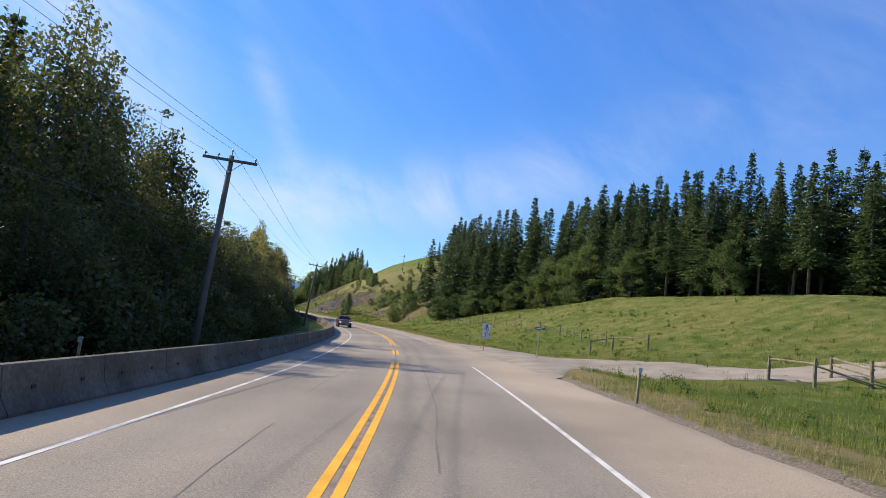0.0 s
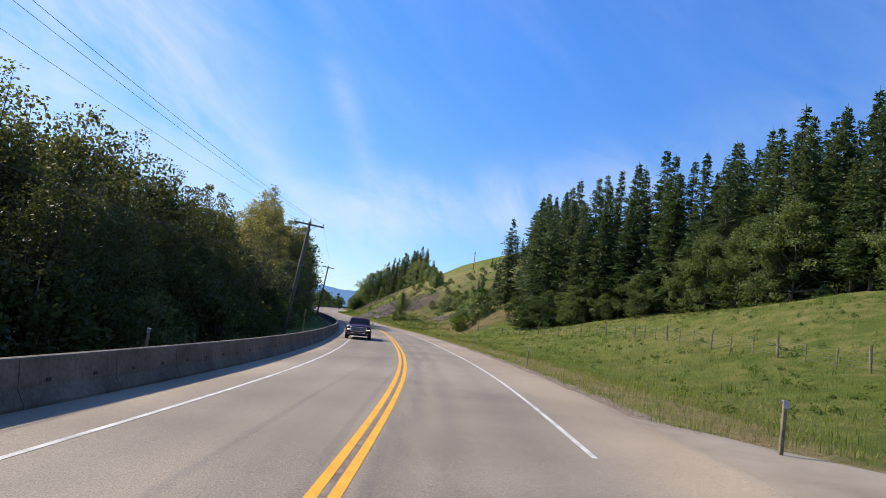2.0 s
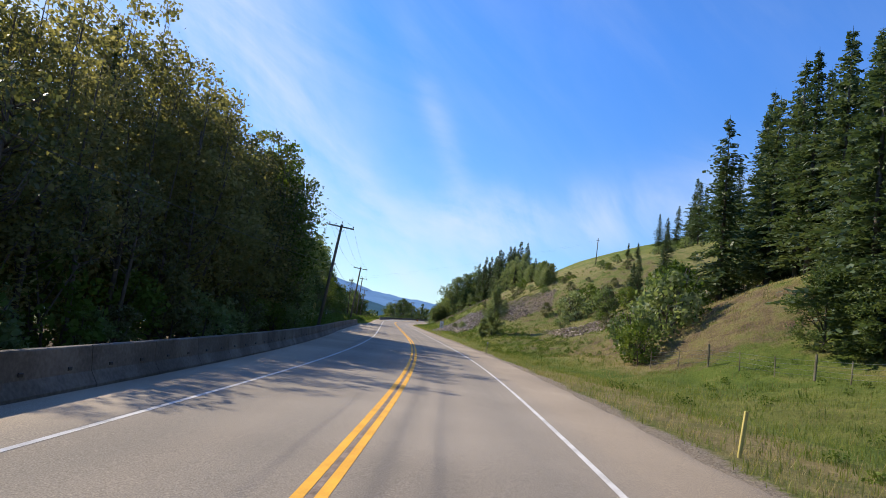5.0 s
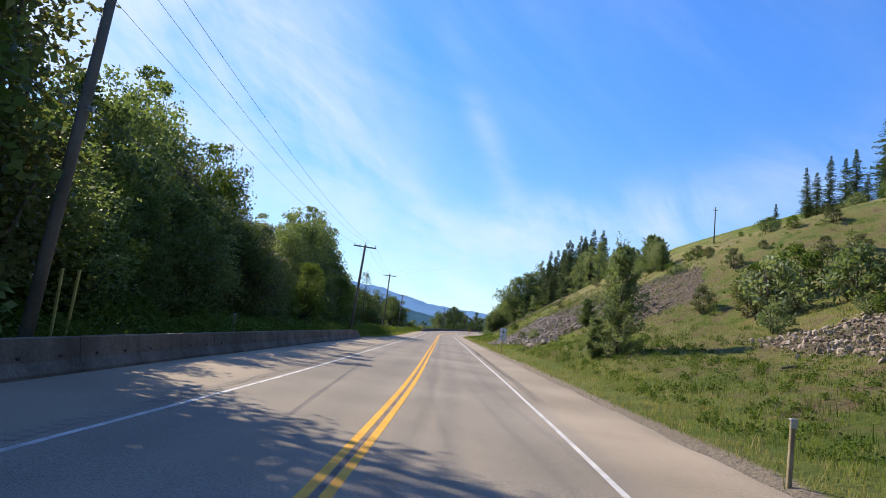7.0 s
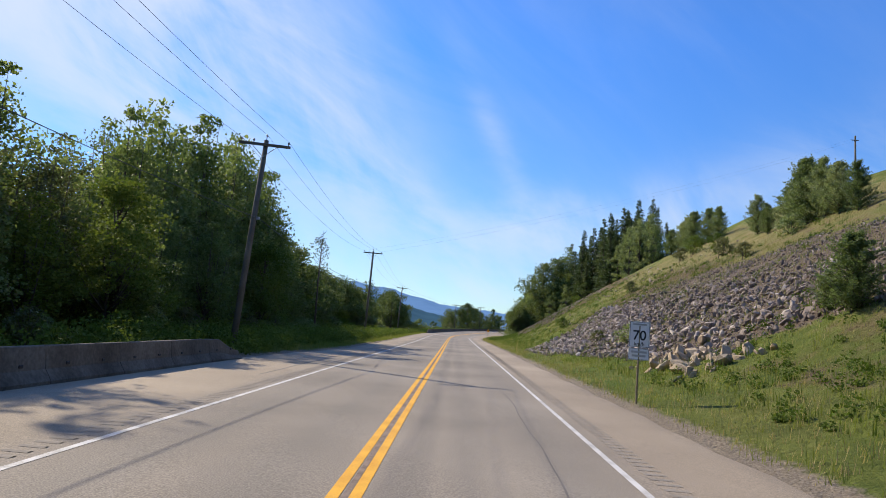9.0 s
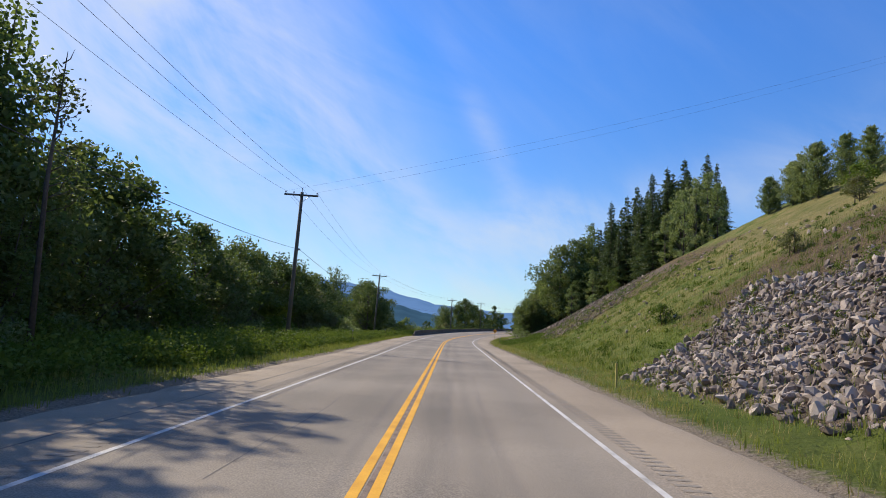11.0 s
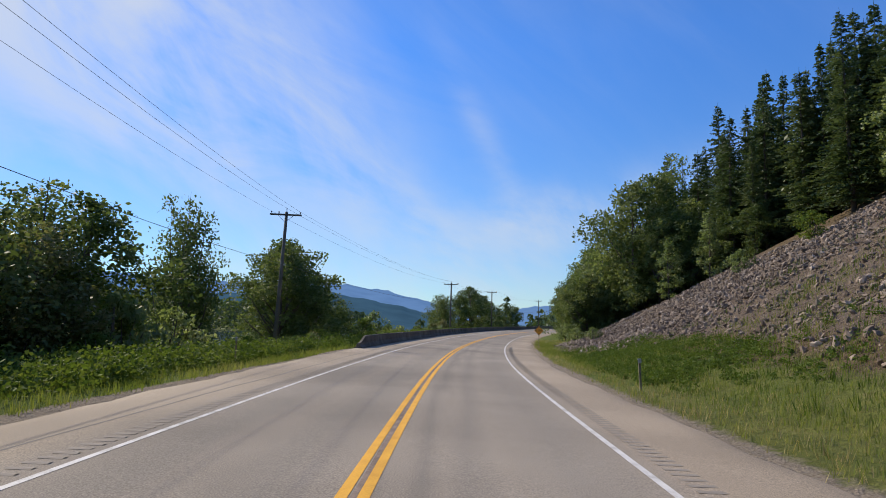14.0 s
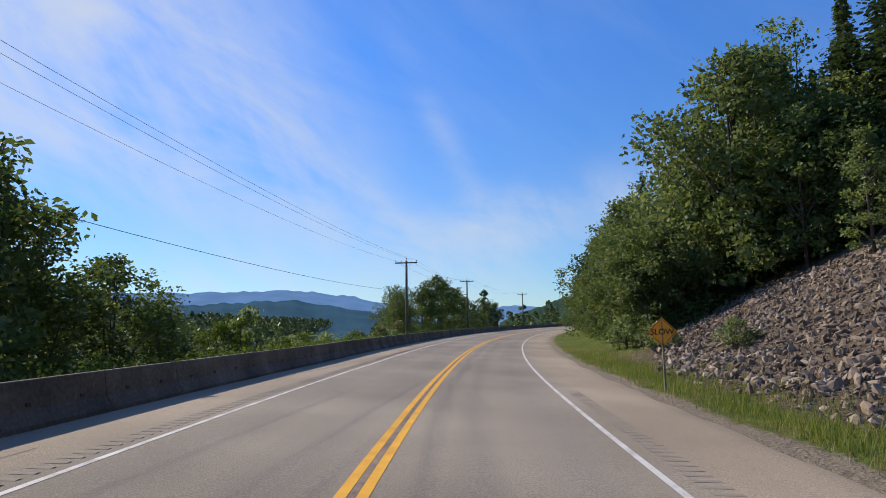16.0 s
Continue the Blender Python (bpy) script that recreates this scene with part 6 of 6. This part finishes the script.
# ---- grasses and weeds ----
def blades(name, label, mat, spots, lo, hi, width, per, seed, spread=0.12):
    """Bent grass blades in tufts."""
    rng = np.random.default_rng(seed)
    s = np.repeat(spots[:, 0], per) + rng.normal(0, spread, len(spots) * per)
    u = np.repeat(spots[:, 1], per) + rng.normal(0, spread, len(spots) * per)
    x, y = place(s, u)
    z = ground_at(x, y)
    n = len(x)
    h = rng.uniform(lo, hi, n) * np.repeat(rng.uniform(0.6, 1.25, len(spots)), per)
    w = rng.uniform(0, 2 * np.pi, n)
    lean = rng.uniform(0.05, 0.6, n) * h
    p = np.stack([x, y, z - 0.03], 1)
    side = np.stack([-np.sin(w), np.cos(w), 0 * w], 1) * (width * rng.uniform(0.6, 1.4, n))[:, None]
    tip = p + np.stack([np.cos(w) * lean, np.sin(w) * lean, h], 1)
    quads = np.stack([p - side, p + side, tip + side * 0.25, tip - side * 0.25], 1)
    return tagged(quads_object(name, quads, mat), label, "grass", kind="stuff")


def scatter(count, s0, s1, u0, u1, seed, power=1.0):
    rng = np.random.default_rng(seed)
    return np.stack([rng.uniform(s0, s1, count), u0 + (u1 - u0) * rng.random(count) ** power], 1)


def off_drive(p):
    """The spots that do not lie on the driveway."""
    s, u = p[:, 0], p[:, 1]
    return p[~((u > 5) & (u < 30) & (s > -172 + np.clip((u - 7) * 2, 0, 5)) & (s < -138 - np.clip(u - 7, 0, 20) * 1.35))]


def verge(count, s0, s1, width, seed, side=1):
    rng = np.random.default_rng(seed)
    s = rng.uniform(s0, s1, count)
    e = np.interp(s, EDGES[:, 0], EDGES[:, 2 if side > 0 else 1])
    return np.stack([s, side * (e + 0.25 + width * rng.random(count) ** 1.4)], 1)


v = verge(9000, -196, 190, 4.0, 71)
v = v[~((v[:, 0] > -171) & (v[:, 0] < -139) & (v[:, 1] < 16))]
blades("verge_grass", "dry straw-coloured grass along the pavement's edge", STRAW, v[:4200], 0.08, 0.26, 0.008, 6, 72)
blades("verge_grass", "green grass tufts along the pavement's edge", BLADES, v[4200:], 0.08, 0.28, 0.009, 8, 73)
m = scatter(13000, -185, -40, 9.5, 40, 74, 1.5)
m = m[~((m[:, 0] > -173) & (m[:, 0] < -136) & (m[:, 1] < 26) & (m[:, 0] > -167 - (m[:, 1] - 15) * 0.4) & (m[:, 0] < -138 - (m[:, 1] - 7) * 1.4))]
blades("meadow_grass", "green and straw pasture grass on the rising meadow", BLADES, m, 0.08, 0.24, 0.012, 8, 75, 0.25)
blades("meadow_grass", "pale seed heads in the pasture", STRAW, off_drive(scatter(2600, -185, -45, 10, 36, 76, 1.3)), 0.14, 0.34, 0.008, 4, 77, 0.2)
blades("slope_grass", "green grass on the lower slope", BLADES, np.concatenate([scatter(6000, -40, 62, 8.5, 26, 78, 1.3), scatter(6000, 62, 132, 8.2, 26, 79, 1.4), scatter(1500, 130, 146, 7.4, 13, 80, 1.2), scatter(900, 146, 182, 7.0, 9.0, 88, 1.2)]), 0.10, 0.30, 0.011, 8, 81, 0.2)
blades("slope_grass", "dry grass on the brown upper slope", STRAW, np.concatenate([scatter(4500, -45, 62, 12, 45, 82), scatter(2600, 62, 135, 12, 34, 83), scatter(1800, -47, -22, 12, 30, 89)]), 0.08, 0.26, 0.009, 6, 84, 0.25)
blades("slope_grass", "tall dark green grass tufts on the slope", WEEDS, np.concatenate([scatter(900, 62, 140, 8.5, 28, 105), scatter(700, -40, 60, 8.5, 30, 106), scatter(700, -185, -45, 12, 45, 107)]), 0.15, 0.42, 0.012, 16, 108, 0.16)
blades("verge_grass", "green and dry grass along the far pavement edge", BLADES, np.concatenate([verge(2600, 30, 146, 2.2, 85, -1), verge(900, -20, 40, 3.5, 86, -1)]), 0.10, 0.34, 0.010, 7, 87)


def weed_bank(name, label, mat, spots, size, leaf, per, seed):
    rng = np.random.default_rng(seed)
    x, y = place(spots[:, 0], spots[:, 1])
    z = ground_at(x, y)
    n = len(spots)
    k = size * rng.uniform(0.5, 1.3, n)
    c = np.repeat(np.stack([x, y, z], 1), per, 0)
    q = rng.normal(size=(n * per, 3))
    q /= np.linalg.norm(q, axis=1)[:, None]
    q *= (rng.random(n * per) ** 0.4)[:, None] * np.array([0.62, 0.62, 0.75])
    q[:, 2] = np.abs(q[:, 2])
    c = c + q * np.repeat(k, per)[:, None]
    return tagged(quads_object(name, leaf_quads(rng, c, leaf * rng.uniform(0.6, 1.4, len(c))), mat), label, "weeds", kind="stuff")


weed_bank("weed_bank", "dense green leafy weeds on the roadside bank", WEEDS, np.concatenate([scatter(1700, 28, 141, -14.5, -8.3, 91), scatter(260, -25, 30, -13, -9.5, 92), scatter(520, 142, 235, -15, -7.6, 101)]), 1.3, 0.07, 110, 93)
weed_bank("weed_bank", "low leafy weeds among the slope grass", WEEDS, np.concatenate([scatter(260, 118, 152, 8, 13.5, 94), scatter(240, -30, 30, 8.5, 18, 95), scatter(420, 60, 125, 8.5, 30, 96), off_drive(scatter(420, -180, -50, 9, 34, 97)), scatter(260, -30, 26, 8.2, 16, 102), scatter(200, -20, 60, 24, 45, 103), scatter(520, 122, 144, 7.6, 13, 104)]), 0.5, 0.045, 60, 98)


# ---- fallen wood ----
for y, u, turn, length in ((-12.8, 15.6, 0.4, 1.3), (24, 9.2, 1.0, 1.2), (-33, 18, 2.0, 2.4), (-30, 16.5, 0.8, 1.8)):
    lx, ly, lz = on_ground(y, u)
    dv = Vector((math.cos(turn), math.sin(turn), 0.12)) * length / 2
    lv, lf = tube([Vector((lx, ly, lz + 0.12)) - dv, Vector((lx, ly, lz + 0.16)), Vector((lx, ly, lz + 0.12)) + dv], [0.06, 0.055, 0.035], 6)
    tagged(mesh_object("fallen_branch", lv, lf, FENCE_WOOD, smooth=True), "pale bleached branch lying in the grass", "branch", "fallen branches")


# ---- river, far shore and mountains ----
WATER = bpy.data.materials.new("river_water")
WATER.use_nodes = True
wn = WATER.node_tree.nodes
wb = wn["Principled BSDF"]
wb.inputs["Base Color"].default_value, wb.inputs["Roughness"].default_value = (0.02, 0.035, 0.035, 1), 0.08
wt = wn.new("ShaderNodeTexNoise")
wt.inputs["Scale"].default_value, wt.inputs["Detail"].default_value = 0.5, 4
wbump = wn.new("ShaderNodeBump")
wbump.inputs["Strength"].default_value, wbump.inputs["Distance"].default_value = 0.15, 0.1
wg = wn.new("ShaderNodeNewGeometry")
WATER.node_tree.links.new(wg.outputs["Position"], wt.inputs["Vector"])
WATER.node_tree.links.new(wt.outputs["Fac"], wbump.inputs["Height"])
WATER.node_tree.links.new(wbump.outputs[0], wb.inputs["Normal"])
river = mesh_object("river", [(-600, -200, -8.3), (40, -200, -8.3), (40, 1500, -8.3), (-600, 1500, -8.3)], [(0, 1, 2, 3)], WATER)
tagged(river, "calm dark river beyond the trees", "river", kind="structure")


def far_wood(name, label, mat, rows, seed):
    """A wood too far off to count: crowns of leaf clumps along a line of (x, y, base, height)."""
    rng = np.random.default_rng(seed)
    quads = []
    for x, y, z, h in rows:
        k = 70
        f = rng.random(k) ** 0.8
        r = h * 0.24 * np.sin(np.pi * np.clip(f * 0.75 + 0.22, 0, 0.98))
        w = rng.uniform(0, 6.28, k)
        c = np.stack([x + r * np.cos(w), y + r * np.sin(w), z + h * f], 1)
        quads.append(leaf_quads(rng, c, h * 0.075 * rng.uniform(0.6, 1.4, k)))
    return tagged(quads_object(name, np.concatenate(quads), mat), label, "woodland", kind="stuff")


rngw = np.random.default_rng(17)
rows = []
for k in range(620):
    py = 140 + 1700 * rngw.random() ** 1.3
    inland = rngw.random()
    rows.append((-190 - 90 * inland - 0.02 * py, py, -8.2 + 7 * inland, rngw.uniform(15, 24) + 0.007 * py))
far_wood("far_wood", "dark mixed wood on the far bank of the river", NEEDLES, rows, 18)
rows = []
for k in range(60):
    py = rngw.uniform(300, 420)
    px = float(road_x(py)) - rngw.uniform(14, 60)
    rows.append((px, py, float(ground_at(px, py)) - 1, rngw.uniform(7, 13)))
for k in range(120):
    py = rngw.uniform(345, 415)
    px = float(road_x(py)) + rngw.uniform(12, 80)
    rows.append((px, py, float(ground_at(px, py)) - 1, rngw.uniform(12, 20)))
far_wood("far_wood", "trees along the far bend of the road", NEEDLES, rows, 19)


def ridge(name, label, heads_, dist, foot, color, glow, rough, seed):
    """A distant mountain slope with haze put into its colour and glow: azimuth and height angles of its skyline in
    degrees.
    """
    rng = np.random.default_rng(seed)
    az = np.linspace(heads_[0][0], heads_[-1][0], 260)
    el = np.interp(az, [p[0] for p in heads_], [p[1] for p in heads_])
    el = el + rough * (0.5 * np.sin(az * 2.1 + seed) + 0.35 * np.sin(az * 5.3 + 1) + 0.2 * np.sin(az * 13.7) + 0.1 * rng.normal(size=260)) * np.clip(el / 2, 0.2, 1)
    verts, faces, n = [], [], 8
    for i in range(260):
        for j in range(n):
            f = j / (n - 1)
            d = foot + (dist - foot) * f
            h = dist * math.tan(radians(el[i])) * f ** 1.2 + (1 - f) * -10 + rough * dist * 0.012 * math.sin(az[i] * 3.1 + j * 1.9) * math.sin(math.pi * f)
            a = radians(az[i])
            verts.append((d * math.sin(a), d * math.cos(a) + 60, h))
    for i in range(259):
        for j in range(n - 1):
            o = i * n + j
            faces.append((o, o + n, o + n + 1, o + 1))
    mat = bpy.data.materials.new(name)
    mat.use_nodes = True
    nn, ll = mat.node_tree.nodes, mat.node_tree.links
    bb = nn["Principled BSDF"]
    bb.inputs["Roughness"].default_value, bb.inputs["Specular IOR Level"].default_value = 1.0, 0.0
    tt = nn.new("ShaderNodeTexNoise")
    tt.inputs["Scale"].default_value, tt.inputs["Detail"].default_value = 0.006, 6
    gg = nn.new("ShaderNodeNewGeometry")
    ll.new(gg.outputs["Position"], tt.inputs["Vector"])
    rr = nn.new("ShaderNodeValToRGB")
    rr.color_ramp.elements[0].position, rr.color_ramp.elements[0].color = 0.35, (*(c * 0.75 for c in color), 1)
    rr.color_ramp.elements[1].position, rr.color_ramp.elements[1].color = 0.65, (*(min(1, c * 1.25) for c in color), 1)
    ll.new(tt.outputs["Fac"], rr.inputs[0])
    ll.new(rr.outputs[0], bb.inputs["Base Color"])
    # Emission added to imitate the veil of haze; the slope is no lamp.
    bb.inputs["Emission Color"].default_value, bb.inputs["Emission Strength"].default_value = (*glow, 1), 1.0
    return tagged(mesh_object(name, verts, faces, mat, smooth=True), label, "mountain", kind="structure")


ridge("backdrop_mountains", "far mountain range with haze painted in as blue colour and glow", [(-95, 6), (-70, 7), (-50, 7.5), (-40, 7), (-34, 5.4), (-29, 3.7), (-24, 3.2), (-14, 3.4), (-11, 3.5), (-9, 3.2), (-6.8, 3.0), (-5.6, 2.75), (-1.4, 1.8), (2, 1.5), (5.5, 1.35), (7.4, 1.9), (9, 1.7), (14, 1.6), (24, 2.5), (40, 4)], 3900, 2600, (0.05, 0.08, 0.12), (0.075, 0.155, 0.32), 0.12, 2)
ridge("backdrop_hill", "wooded hill beyond the river with dark blue haze painted in", [(-80, 6), (-60, 8), (-48, 8.5), (-41, 8), (-37, 7), (-33, 5.0), (-30, 3.4), (-27, 2.2), (-20, 2.2), (-14, 2.5), (-11, 2.6), (-8, 2.1), (-5, 1.6), (-2, 0.9), (1, 0.4), (4, 0.1)], 2200, 1500, (0.025, 0.05, 0.06), (0.018, 0.045, 0.085), 0.10, 5)
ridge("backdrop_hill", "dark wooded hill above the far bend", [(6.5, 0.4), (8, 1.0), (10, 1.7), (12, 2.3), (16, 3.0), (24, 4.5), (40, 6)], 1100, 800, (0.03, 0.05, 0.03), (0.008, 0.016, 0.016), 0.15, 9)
